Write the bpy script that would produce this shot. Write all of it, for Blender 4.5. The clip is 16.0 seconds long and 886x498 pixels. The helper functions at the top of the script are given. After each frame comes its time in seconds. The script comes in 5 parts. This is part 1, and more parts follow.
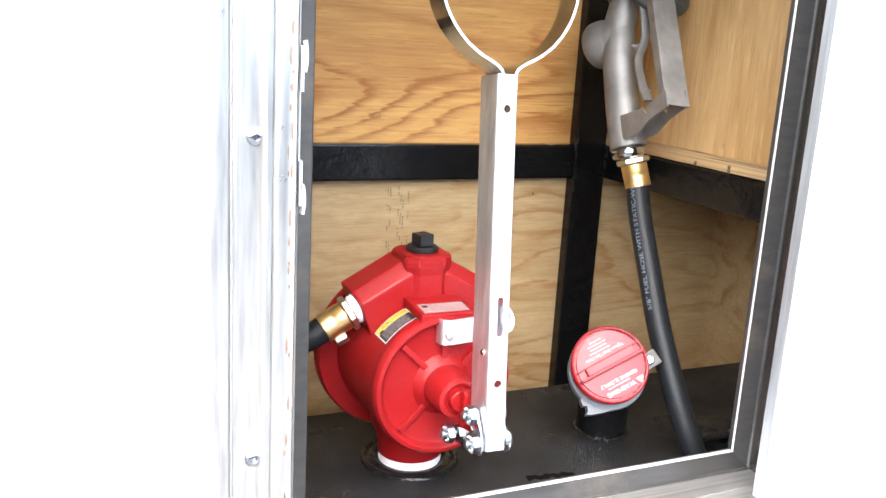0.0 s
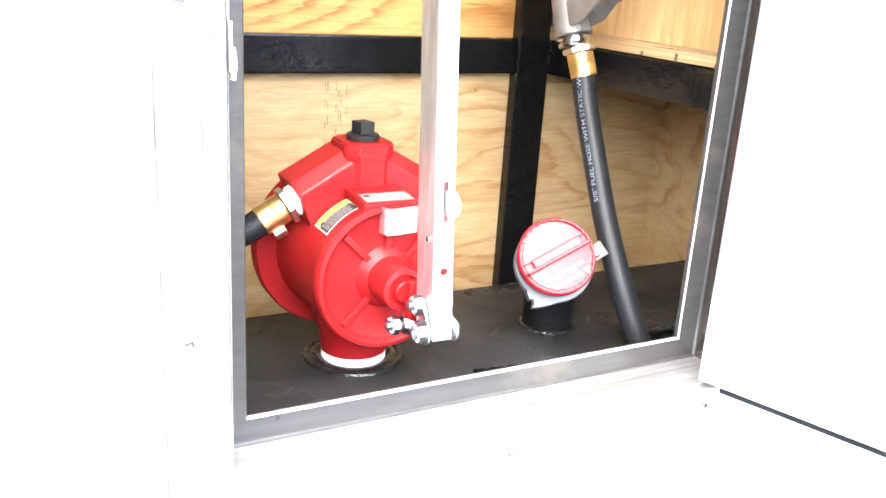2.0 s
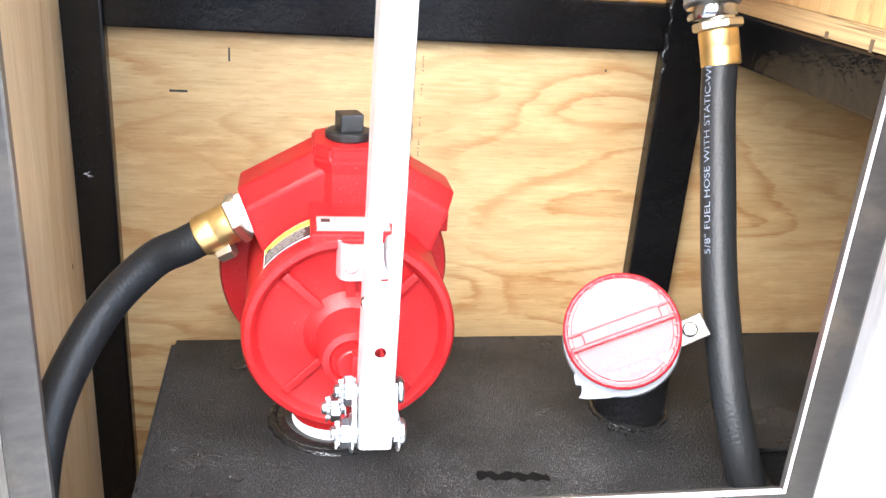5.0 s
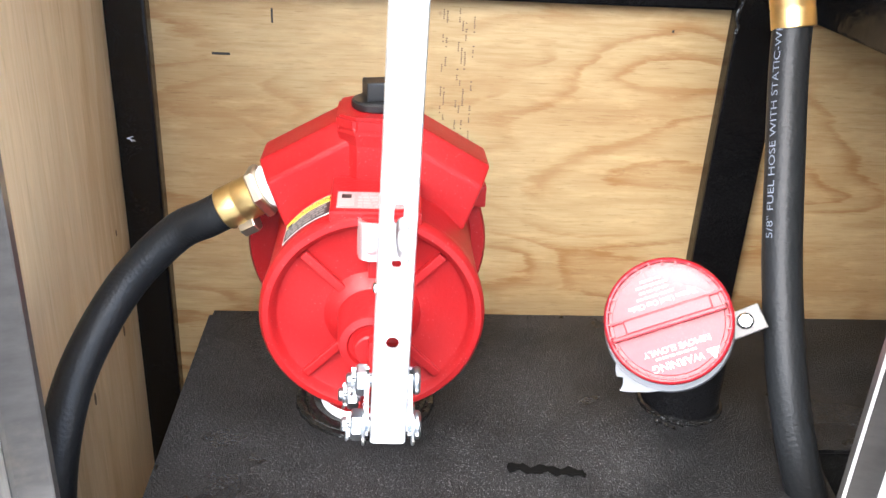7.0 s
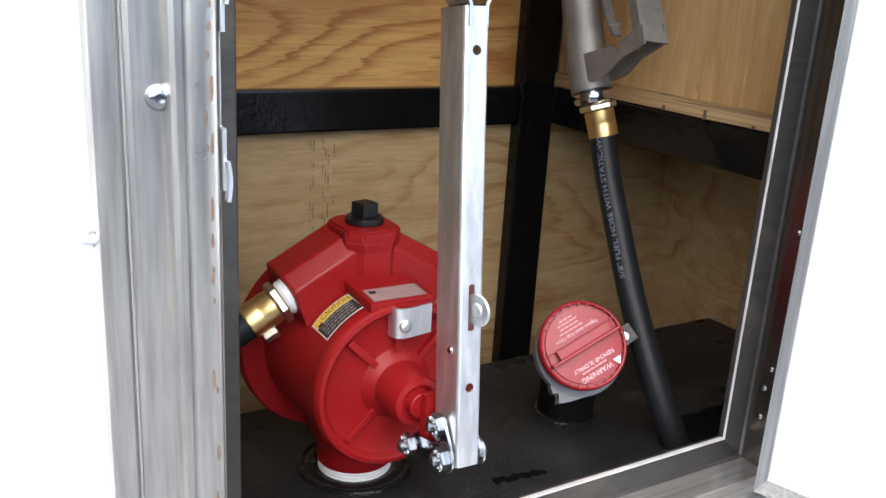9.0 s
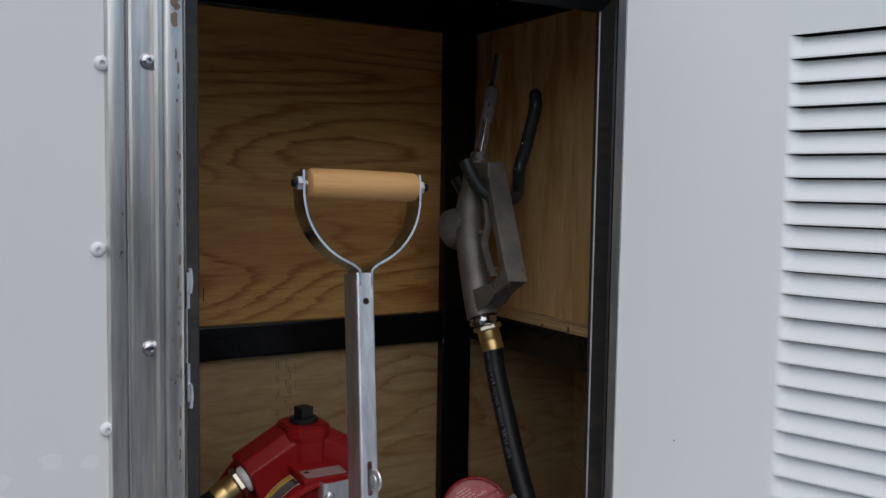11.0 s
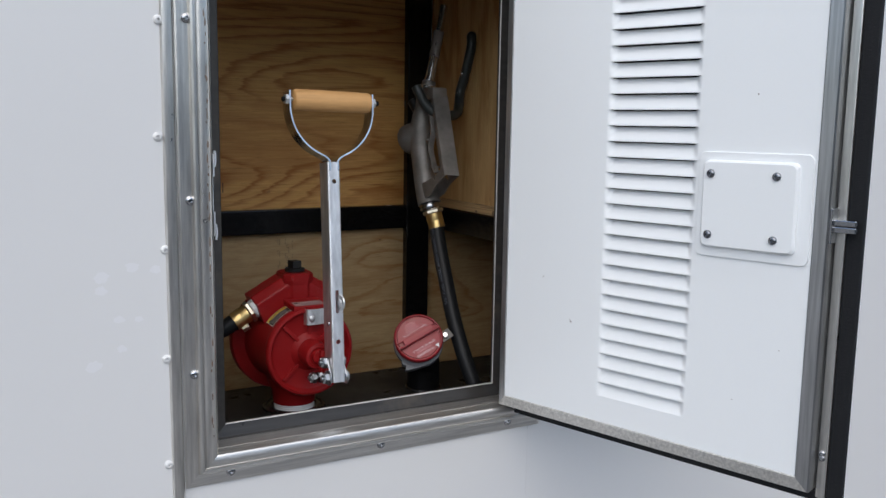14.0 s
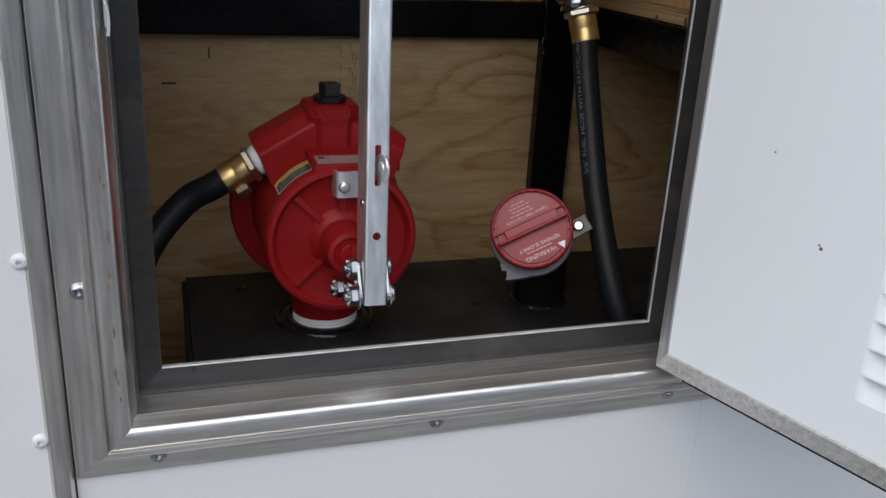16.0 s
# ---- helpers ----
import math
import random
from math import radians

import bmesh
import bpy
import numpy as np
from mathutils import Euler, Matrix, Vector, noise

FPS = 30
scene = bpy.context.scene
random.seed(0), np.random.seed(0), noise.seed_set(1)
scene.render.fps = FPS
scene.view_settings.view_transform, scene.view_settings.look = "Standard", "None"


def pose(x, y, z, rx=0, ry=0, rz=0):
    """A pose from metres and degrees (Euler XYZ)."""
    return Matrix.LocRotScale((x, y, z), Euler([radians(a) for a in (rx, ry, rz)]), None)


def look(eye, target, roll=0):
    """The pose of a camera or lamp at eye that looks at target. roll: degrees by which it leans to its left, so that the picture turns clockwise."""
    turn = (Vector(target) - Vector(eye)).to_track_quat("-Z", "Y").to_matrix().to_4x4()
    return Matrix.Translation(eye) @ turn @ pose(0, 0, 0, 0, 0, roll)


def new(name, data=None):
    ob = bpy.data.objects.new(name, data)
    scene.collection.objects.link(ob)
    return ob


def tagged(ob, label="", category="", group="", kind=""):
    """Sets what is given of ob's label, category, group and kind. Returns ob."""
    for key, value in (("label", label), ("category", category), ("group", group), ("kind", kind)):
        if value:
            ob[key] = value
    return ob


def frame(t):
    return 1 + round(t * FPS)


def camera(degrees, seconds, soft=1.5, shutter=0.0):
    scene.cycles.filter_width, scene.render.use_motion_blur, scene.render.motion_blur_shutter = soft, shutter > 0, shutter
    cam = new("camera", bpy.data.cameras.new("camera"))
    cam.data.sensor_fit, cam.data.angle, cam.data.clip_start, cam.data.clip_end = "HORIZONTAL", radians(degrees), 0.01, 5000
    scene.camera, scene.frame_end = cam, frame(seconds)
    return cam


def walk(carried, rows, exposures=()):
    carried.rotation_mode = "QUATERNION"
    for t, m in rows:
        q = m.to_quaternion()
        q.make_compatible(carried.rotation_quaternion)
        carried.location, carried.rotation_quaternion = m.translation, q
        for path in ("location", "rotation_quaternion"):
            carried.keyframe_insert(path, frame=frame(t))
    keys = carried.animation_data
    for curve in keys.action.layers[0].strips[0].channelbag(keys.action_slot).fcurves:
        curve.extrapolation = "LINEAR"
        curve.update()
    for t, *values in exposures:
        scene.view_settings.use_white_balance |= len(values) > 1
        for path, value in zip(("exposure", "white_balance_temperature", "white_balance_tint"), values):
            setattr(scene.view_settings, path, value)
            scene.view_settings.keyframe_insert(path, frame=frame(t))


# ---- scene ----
cam = camera(53.5, 16.0)
PATH = [
    (0, (0.03, -0.004, 1.504), (0.844, 1.763, 1.041), 3.3),
    (0.5, (0.143, 0.049, 1.487), (0.831, 1.852, 0.959), 2.5),
    (1, (0.221, 0.102, 1.466), (0.828, 1.908, 0.858), 2.9),
    (1.5, (0.162, 0.078, 1.451), (0.916, 1.83, 0.85), 2.4),
    (2, (0.037, 0.018, 1.457), (0.966, 1.679, 0.842), 3.7),
    (2.5, (0.095, -0.022, 1.472), (0.969, 1.698, 0.945), 3.2),
    (3, (0.228, -0.029, 1.462), (0.779, 1.781, 0.814), 1.7),
    (3.5, (0.256, 0.039, 1.459), (0.709, 1.872, 0.799), 1.5),
    (4, (0.255, 0.128, 1.451), (0.767, 1.917, 0.718), 2.9),
    (4.2, (0.276, 0.153, 1.454), (0.767, 1.945, 0.714), 3.4),
    (6.3, (0.392, 0.241, 1.453), (0.576, 2.053, 0.626), 3.2),
    (6.5, (0.394, 0.247, 1.45), (0.586, 2.045, 0.594), 3.5),
    (7, (0.405, 0.25, 1.454), (0.552, 2.054, 0.603), 3.1),
    (7.5, (0.399, 0.243, 1.453), (0.537, 2.065, 0.638), 3.7),
    (8, (0.299, 0.269, 1.45), (0.764, 2.055, 0.679), 5.0),
    (8.2, (0.243, 0.277, 1.457), (0.935, 1.999, 0.713), 4.3),
    (10.3, (-0.077, -0.099, 1.545), (1.038, 1.535, 1.249), 0.8),
    (10.5, (-0.078, -0.108, 1.551), (1.034, 1.535, 1.302), 0.7),
    (11, (0.001, -0.16, 1.574), (1.013, 1.559, 1.431), 0.9),
    (11.5, (0.096, -0.226, 1.579), (0.979, 1.565, 1.477), 1.2),
    (12, (0.13, -0.247, 1.577), (0.969, 1.565, 1.479), 1.2),
    (12.5, (0.075, -0.306, 1.577), (1.0, 1.467, 1.516), 0.7),
    (13, (-0.093, -0.426, 1.562), (0.951, 1.277, 1.477), 0.2),
    (13.5, (-0.18, -0.513, 1.539), (0.872, 1.177, 1.342), 0.4),
    (14, (-0.124, -0.608, 1.54), (0.849, 1.117, 1.258), 0.9),
    (14.5, (-0.062, -0.699, 1.529), (0.825, 1.062, 1.193), 1.5),
    (15, (-0.01, -0.599, 1.515), (0.792, 1.19, 1.12), 1.6),
    (15.5, (0.079, -0.313, 1.496), (0.829, 1.466, 0.975), 1.8),
    (16, (0.232, -0.05, 1.46), (0.827, 1.727, 0.762), 3.1),
]
EXPOSURES = [(0.0, 3.15), (0.5, 3.55), (1.0, 4.18), (1.5, 4.25), (2.0, 4.1), (3.0, 3.9), (3.5, 4.0), (4.2, 4.25), (6.3, 3.75), (8.2, 3.4), (9.4, 1.1), (10.3, 0.6), (11.0, 0.1), (12.5, 0.2), (13.0, 0.24), (13.5, 0.52), (14.5, 0.5), (16.0, 0.45)]
walk(cam, [(t, look(eye, target, roll)) for t, eye, target, roll in PATH], EXPOSURES)


# ---- world, sun, exposure ----
world = bpy.data.worlds.new("world")
scene.world = world
world.use_nodes = True
wn = world.node_tree
sky = wn.nodes.new("ShaderNodeTexSky")
sky.sky_type, sky.sun_disc = "NISHITA", False
sky.sun_elevation, sky.sun_rotation = radians(52), radians(210)
sky.air_density, sky.dust_density, sky.ozone_density = 1.0, 2.0, 2.0
wn.nodes["Background"].inputs["Strength"].default_value = 0.10
wn.links.new(sky.outputs["Color"], wn.nodes["Background"].inputs["Color"])

sun = new("sun", bpy.data.lights.new("sun", "SUN"))
sun.data.energy, sun.data.angle, sun.data.color = 1.4, radians(85), (1.0, 0.985, 0.955)
sun.matrix_world = look((-0.95, -1.65, 2.4), (0.0, 0.0, 0.0))


# ---- materials ----
def material(name, color, rough, metal=0.0):
    m = bpy.data.materials.new(name)
    m.use_nodes = True
    b = m.node_tree.nodes["Principled BSDF"]
    b.inputs["Base Color"].default_value = (*color, 1)
    b.inputs["Roughness"].default_value = rough
    b.inputs["Metallic"].default_value = metal
    return m, m.node_tree, b


def coords(nt, scale=(1, 1, 1), rot=(0, 0, 0), space="Object"):
    c = nt.nodes.new("ShaderNodeTexCoord")
    mp = nt.nodes.new("ShaderNodeMapping")
    mp.inputs["Scale"].default_value = scale
    mp.inputs["Rotation"].default_value = rot
    nt.links.new(c.outputs[space], mp.inputs["Vector"])
    return mp.outputs["Vector"]


def noise_tex(nt, vec, scale, detail=4.0, rough=0.55, dist=0.0):
    n = nt.nodes.new("ShaderNodeTexNoise")
    n.inputs["Scale"].default_value, n.inputs["Detail"].default_value = scale, detail
    n.inputs["Roughness"].default_value, n.inputs["Distortion"].default_value = rough, dist
    nt.links.new(vec, n.inputs["Vector"])
    return n.outputs["Fac"]


def ramp(nt, fac, stops):
    r = nt.nodes.new("ShaderNodeValToRGB")
    e = r.color_ramp.elements
    while len(e) < len(stops):
        e.new(0.5)
    for el, (p, c) in zip(e, stops):
        el.position = p
        el.color = (*c, 1) if len(c) == 3 else c
    nt.links.new(fac, r.inputs["Fac"])
    return r.outputs["Color"]


def maths(nt, op, a, b=None, c=None):
    n = nt.nodes.new("ShaderNodeMath")
    n.operation = op
    for i, v in enumerate((a, b, c)):
        if v is None:
            continue
        if isinstance(v, (int, float)):
            n.inputs[i].default_value = v
        else:
            nt.links.new(v, n.inputs[i])
    return n.outputs[0]


def mix(nt, fac, a, b, kind="MIX"):
    n = nt.nodes.new("ShaderNodeMix")
    n.data_type, n.blend_type = "RGBA", kind
    for key, v in ((0, fac), (6, a), (7, b)):
        if isinstance(v, (int, float)):
            n.inputs[key].default_value = v
        elif isinstance(v, tuple):
            n.inputs[key].default_value = (*v, 1)
        else:
            nt.links.new(v, n.inputs[key])
    return n.outputs[2]


def bump(nt, b, height, strength, distance):
    n = nt.nodes.new("ShaderNodeBump")
    n.inputs["Strength"].default_value, n.inputs["Distance"].default_value = strength, distance
    nt.links.new(height, n.inputs["Height"])
    nt.links.new(n.outputs["Normal"], b.inputs["Normal"])


def grey(v):
    return (v, v, v)


def make_white(name="white_paint", base=(0.80, 0.81, 0.83), rough=0.32):
    m, nt, b = material(name, base, rough)
    v = coords(nt)
    big = noise_tex(nt, v, 3.0, 3)
    fine = noise_tex(nt, v, 260.0, 2)
    col = mix(nt, big, tuple(c * 0.985 for c in base), tuple(min(1, c * 1.008) for c in base))
    col = mix(nt, maths(nt, "MULTIPLY", noise_tex(nt, v, 700.0, 2), 0.10), col, (0.62, 0.63, 0.66))
    nt.links.new(col, b.inputs["Base Color"])
    bump(nt, b, fine, 0.03, 0.0004)
    return m


def make_metal(name, base, rough, streak=(1, 1, 1), dirt=0.3, dirt_color=(0.2, 0.18, 0.16), metal=1.0):
    m, nt, b = material(name, base, rough, metal)
    v = coords(nt, streak)
    s = noise_tex(nt, v, 30.0, 5, 0.6)
    v2 = coords(nt)
    cl = noise_tex(nt, v2, 18.0, 6, 0.65)
    scratch = noise_tex(nt, v, 300.0, 2)
    col = mix(nt, ramp(nt, s, [(0.30, grey(0.0)), (0.70, grey(1.0))]), tuple(c * 0.72 for c in base), tuple(min(1, c * 1.12) for c in base))
    col = mix(nt, ramp(nt, cl, [(0.55, grey(0)), (0.75, grey(dirt))]), col, dirt_color)
    nt.links.new(col, b.inputs["Base Color"])
    nt.links.new(ramp(nt, cl, [(0.3, grey(rough - 0.03)), (0.75, grey(rough + 0.07))]), b.inputs["Roughness"])
    bump(nt, b, maths(nt, "ADD", maths(nt, "MULTIPLY", s, 0.5), maths(nt, "MULTIPLY", scratch, 0.1)), 0.015, 0.002)
    return m


def make_plywood(name, light, dark, line, stretch, seed, lines=15.0):
    """Flat-sawn grain: contour lines of a stretched noise, with fine fibre, patches and pin knots."""
    m, nt, b = material(name, light, 0.62)
    c = nt.nodes.new("ShaderNodeTexCoord")
    mp = nt.nodes.new("ShaderNodeMapping")
    mp.inputs["Scale"].default_value, mp.inputs["Location"].default_value = stretch, seed
    nt.links.new(c.outputs["Object"], mp.inputs["Vector"])
    v = mp.outputs["Vector"]
    fib = nt.nodes.new("ShaderNodeMapping")
    fib.inputs["Scale"].default_value = tuple(q * (4.0 if q < 2 else 22.0) for q in stretch)
    nt.links.new(c.outputs["Object"], fib.inputs["Vector"])
    fibre = noise_tex(nt, fib.outputs["Vector"], 2.2, 4, 0.65)
    rag = nt.nodes.new("ShaderNodeMapping")
    rag.inputs["Scale"].default_value = tuple(q * (3.0 if q < 2 else 5.0) for q in stretch)
    nt.links.new(c.outputs["Object"], rag.inputs["Vector"])
    ragged = noise_tex(nt, rag.outputs["Vector"], 2.0, 4, 0.6)
    field = noise_tex(nt, v, 1.0, 2.0, 0.45, 0.4)
    field = maths(nt, "ADD", field, maths(nt, "ADD", maths(nt, "MULTIPLY", ragged, 0.060), maths(nt, "MULTIPLY", fibre, 0.030)))
    frac = maths(nt, "FRACT", maths(nt, "MULTIPLY", field, lines))
    late = ramp(nt, frac, [(0.0, grey(0.05)), (0.40, grey(0.0)), (0.62, grey(0.30)), (0.84, grey(1.0)), (0.92, grey(0.85)), (1.0, grey(0.05))])
    mask = noise_tex(nt, v, 1.5, 3.0)
    late = maths(nt, "MULTIPLY", late, ramp(nt, mask, [(0.38, grey(0.15)), (0.54, grey(1.0))]))
    patch = noise_tex(nt, v, 1.8, 4.0)
    col = mix(nt, late, light, dark)
    col = mix(nt, ramp(nt, fibre, [(0.42, grey(0.0)), (0.70, grey(0.65))]), col, line)
    col = mix(nt, ramp(nt, patch, [(0.44, grey(0.0)), (0.70, grey(0.6))]), col, dark)
    wash = noise_tex(nt, rag.outputs["Vector"], 0.9, 3.0)
    col = mix(nt, ramp(nt, wash, [(0.50, grey(0.0)), (0.75, grey(0.35))]), col, tuple(min(1, q * 1.15) for q in light))
    dash = noise_tex(nt, fib.outputs["Vector"], 4.5, 3, 0.7)
    col = mix(nt, ramp(nt, dash, [(0.58, grey(0.0)), (0.70, grey(0.45))]), col, tuple(q * 0.6 for q in dark))
    scuff = noise_tex(nt, rag.outputs["Vector"], 3.2, 5, 0.7)
    col = mix(nt, ramp(nt, scuff, [(0.52, grey(0.0)), (0.72, grey(0.55))]), col, tuple(min(1, q * 1.22) for q in light))
    speck = noise_tex(nt, coords(nt, (1, 1, 1)), 55.0, 2)
    col = mix(nt, ramp(nt, speck, [(0.76, grey(0.0)), (0.82, grey(0.4))]), col, (0.16, 0.09, 0.05))
    nt.links.new(col, b.inputs["Base Color"])
    bump(nt, b, maths(nt, "ADD", maths(nt, "MULTIPLY", late, 0.4), fibre), 0.25, 0.0015)
    return m


def make_coat(name, base, rough, bump_scale, bump_strength, dust=0.0, dust_color=(0.35, 0.33, 0.30), blot=0.15, distance=0.002, spec=0.5, sheen=0.1, speck=760.0, few=0.0):
    """Paint or plastic with uneven gloss, relief and specks of dust."""
    m, nt, b = material(name, base, rough)
    b.inputs["Specular IOR Level"].default_value = spec
    v = coords(nt)
    big = noise_tex(nt, v, 9.0, 4)
    relief = noise_tex(nt, v, bump_scale, 4, 0.6)
    col = mix(nt, big, tuple(c * (1 - blot) for c in base), tuple(min(1, c * (1 + blot)) for c in base))
    if dust:
        sp = noise_tex(nt, v, speck, 1)
        cl = noise_tex(nt, v, 14.0, 4)
        f = maths(nt, "MULTIPLY", ramp(nt, sp, [(0.59 + few, grey(0)), (0.66 + few, grey(dust))]), ramp(nt, cl, [(0.35, grey(0.15)), (0.65, grey(1))]))
        film = maths(nt, "MULTIPLY", ramp(nt, cl, [(0.4, grey(0)), (0.75, grey(1))]), dust * 0.05)
        col = mix(nt, maths(nt, "MAXIMUM", f, film), col, dust_color)
    nt.links.new(col, b.inputs["Base Color"])
    nt.links.new(ramp(nt, big, [(0.3, grey(max(0.05, rough - sheen))), (0.7, grey(rough + sheen))]), b.inputs["Roughness"])
    bump(nt, b, relief, bump_strength, distance)
    return m


WHITE = make_white("white_paint", (0.728, 0.732, 0.726))
DOOR_WHITE = make_white("door_white_paint", (0.865, 0.895, 0.905), 0.28)
DAB_WHITE = make_white("touch_up_paint", (0.77, 0.775, 0.785), 0.40)
ALU = make_metal("mill_aluminium", (0.76, 0.742, 0.705), 0.30, (6, 6, 0.4), 0.25, (0.5, 0.48, 0.45), metal=0.97)
ALU_FLAT = make_metal("worn_aluminium", (0.80, 0.782, 0.745), 0.33, (0.3, 8, 8), 0.20, (0.46, 0.41, 0.35), 0.93)
GLUE = make_coat("dried_brown_glue", (0.23, 0.155, 0.105), 0.6, 300.0, 0.4)
LIP_BARE = make_metal("sanded_aluminium", (0.66, 0.65, 0.63), 0.5, (1, 1, 1), 0.2, (0.4, 0.38, 0.35), 0.35)
# Hinge-side reveal: reflection of dark interior and plywood put into the base colour.
ALU_HINGE = make_metal("brown_reflection_aluminium", (0.19, 0.165, 0.145), 0.20, (8, 8, 0.4), 0.45, (0.16, 0.11, 0.08), 0.95)
# Dark grey, half metallic, with lighter brownish patches.
ALU_DARK = make_metal("dark_grey_metal", (0.048, 0.045, 0.042), 0.30, (0.4, 5, 5), 0.8, (0.10, 0.083, 0.064), 0.3)
ALU_DOOR = make_metal("brushed_door_edging", (0.50, 0.505, 0.51), 0.30, (8, 8, 0.3), 0.10, (0.36, 0.34, 0.31), 0.95)
ZINC = make_metal("bright_zinc_plate", (0.84, 0.86, 0.88), 0.45, (3, 3, 0.5), 0.20, (0.6, 0.6, 0.62))
STRAP = make_metal("polished_zinc_strap", (0.82, 0.83, 0.85), 0.15, (1, 1, 1), 0.05, (0.6, 0.6, 0.62))
STEEL = make_metal("bright_steel", (0.50, 0.51, 0.53), 0.16, (1, 1, 1), 0.25, (0.25, 0.24, 0.22))
CAST = make_metal("cast_aluminium", (0.28, 0.265, 0.245), 0.58, (1, 1, 1), 0.35, (0.17, 0.15, 0.13), 0.7)
SPOUT = make_metal("scuffed_steel", (0.80, 0.75, 0.70), 0.17, (1, 1, 1), 0.3, (0.34, 0.30, 0.27), 0.85)
COVER_SCREW = make_metal("dark_steel", (0.22, 0.23, 0.25), 0.12, (1, 1, 1), 0.25, (0.12, 0.12, 0.12))
NUT = make_metal("zinc_plated_nuts", (0.42, 0.44, 0.46), 0.30, (1, 1, 1), 0.25, (0.22, 0.22, 0.22))
BRASS = make_metal("brass", (0.80, 0.58, 0.25), 0.36, (1, 1, 1), 0.3, (0.35, 0.22, 0.08))
NICKEL = make_metal("dull_nickel_brass", (0.70, 0.64, 0.52), 0.34, (1, 1, 1), 0.3, (0.35, 0.30, 0.22))
PLY_BACK = make_plywood("pine_plywood", (0.68, 0.385, 0.125), (0.36, 0.130, 0.026), (0.50, 0.215, 0.050), (0.9, 5.0, 5.0), (0.3, 0.0, 0.75), 18.0)
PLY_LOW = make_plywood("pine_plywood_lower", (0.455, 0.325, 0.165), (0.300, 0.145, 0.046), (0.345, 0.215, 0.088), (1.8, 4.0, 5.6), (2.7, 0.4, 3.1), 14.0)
PLY_SIDE = make_plywood("upright_plywood", (0.688, 0.550, 0.353), (0.533, 0.361, 0.181), (0.585, 0.421, 0.232), (4.0, 5.5, 0.8), (1.4, 2.2, 0.2), 7.0)
PLY_RIGHT = make_plywood("upright_pine_plywood", (0.600, 0.400, 0.185), (0.360, 0.180, 0.050), (0.450, 0.265, 0.100), (4.0, 5.5, 1.2), (2.4, 1.2, 0.7), 10.0)
PLY_EDGE = make_plywood("plywood_edge", (0.58, 0.40, 0.20), (0.16, 0.09, 0.04), (0.34, 0.22, 0.11), (4.0, 1.2, 60.0), (0.1, 0.2, 0.3), 9.0)
BLACK_STEEL = make_coat("black_painted_steel", (0.0045, 0.0045, 0.005), 0.20, 50.0, 0.42, 0.03, spec=0.34, distance=0.003)
TANK_BLACK = make_coat("black_textured_coating", (0.0048, 0.0052, 0.0058), 0.36, 620.0, 0.95, 0.55, (0.36, 0.36, 0.37), spec=0.24, sheen=0.14, distance=0.003, speck=900.0, few=0.035)
GLOSS_BLACK = make_coat("glossy_black_paint", (0.008, 0.008, 0.008), 0.16, 70.0, 0.6, 0.05, distance=0.004)
RED = make_coat("red_enamel_on_casting", (0.25, 0.0062, 0.0075), 0.42, 300.0, 0.16, 0.22, (0.75, 0.50, 0.45), 0.10, spec=0.26, few=0.10)
CAP_RED = make_coat("red_plastic", (0.235, 0.007, 0.012), 0.32, 240.0, 0.08, 0.03, (0.8, 0.6, 0.6), 0.05, spec=0.39)
GREY_PLASTIC = make_coat("grey_plastic", (0.12, 0.125, 0.135), 0.5, 200.0, 0.1, spec=0.3)
BLACK_PLASTIC = make_coat("black_plastic", (0.008, 0.008, 0.0085), 0.34, 200.0, 0.15)


def make_hose():
    """Black rubber over a woven sleeve: slanting ridges that change their way in bands round the hose."""
    m, nt, b = material("woven_black_rubber", (0.008, 0.009, 0.010), 0.44)
    b.inputs["Specular IOR Level"].default_value = 0.24
    u = nt.nodes.new("ShaderNodeUVMap")
    u.uv_map = "along"
    sep = nt.nodes.new("ShaderNodeSeparateXYZ")
    nt.links.new(u.outputs["UV"], sep.inputs[0])
    zig = maths(nt, "PINGPONG", maths(nt, "MULTIPLY", sep.outputs["Y"], 12.0), 1.0)
    ridge = maths(nt, "SINE", maths(nt, "ADD", maths(nt, "MULTIPLY", sep.outputs["X"], 2 * math.pi / 0.0042), maths(nt, "MULTIPLY", zig, 5.0)))
    worn = noise_tex(nt, coords(nt), 30.0, 3)
    ridge = maths(nt, "MULTIPLY", ridge, ramp(nt, worn, [(0.35, grey(0.1)), (0.65, grey(1.0))]))
    nt.links.new(mix(nt, worn, (0.007, 0.008, 0.009), (0.011, 0.012, 0.013)), b.inputs["Base Color"])
    pebble = noise_tex(nt, coords(nt), 330.0, 2)
    bump(nt, b, maths(nt, "ADD", maths(nt, "MULTIPLY", ridge, 0.25), maths(nt, "MULTIPLY", pebble, 2.4)), 0.30, 0.0006)
    return m


HOSE_RUBBER = make_hose()
# Dark foam of the seals; also the black shade behind the louvre slits.
FOAM_AND_SHADE = make_coat("dark_foam_and_shade", (0.010, 0.011, 0.013), 0.7, 300.0, 0.3, 0.03, spec=0.25)
HOOK_PAINT = make_coat("dark_grey_painted_rod", (0.026, 0.032, 0.031), 0.35, 90.0, 0.2)
GRIP_WOOD = make_plywood("turned_beech", (0.66, 0.37, 0.145), (0.58, 0.30, 0.10), (0.61, 0.33, 0.12), (1.4, 9.0, 9.0), (0.5, 0.5, 0.5), 5.0)
TAPE = make_coat("white_thread_tape", (0.80, 0.80, 0.79), 0.5, 120.0, 0.3)
DRIP = make_coat("dark_oil", (0.002, 0.002, 0.002), 0.7, 200.0, 0.05, spec=0.1)
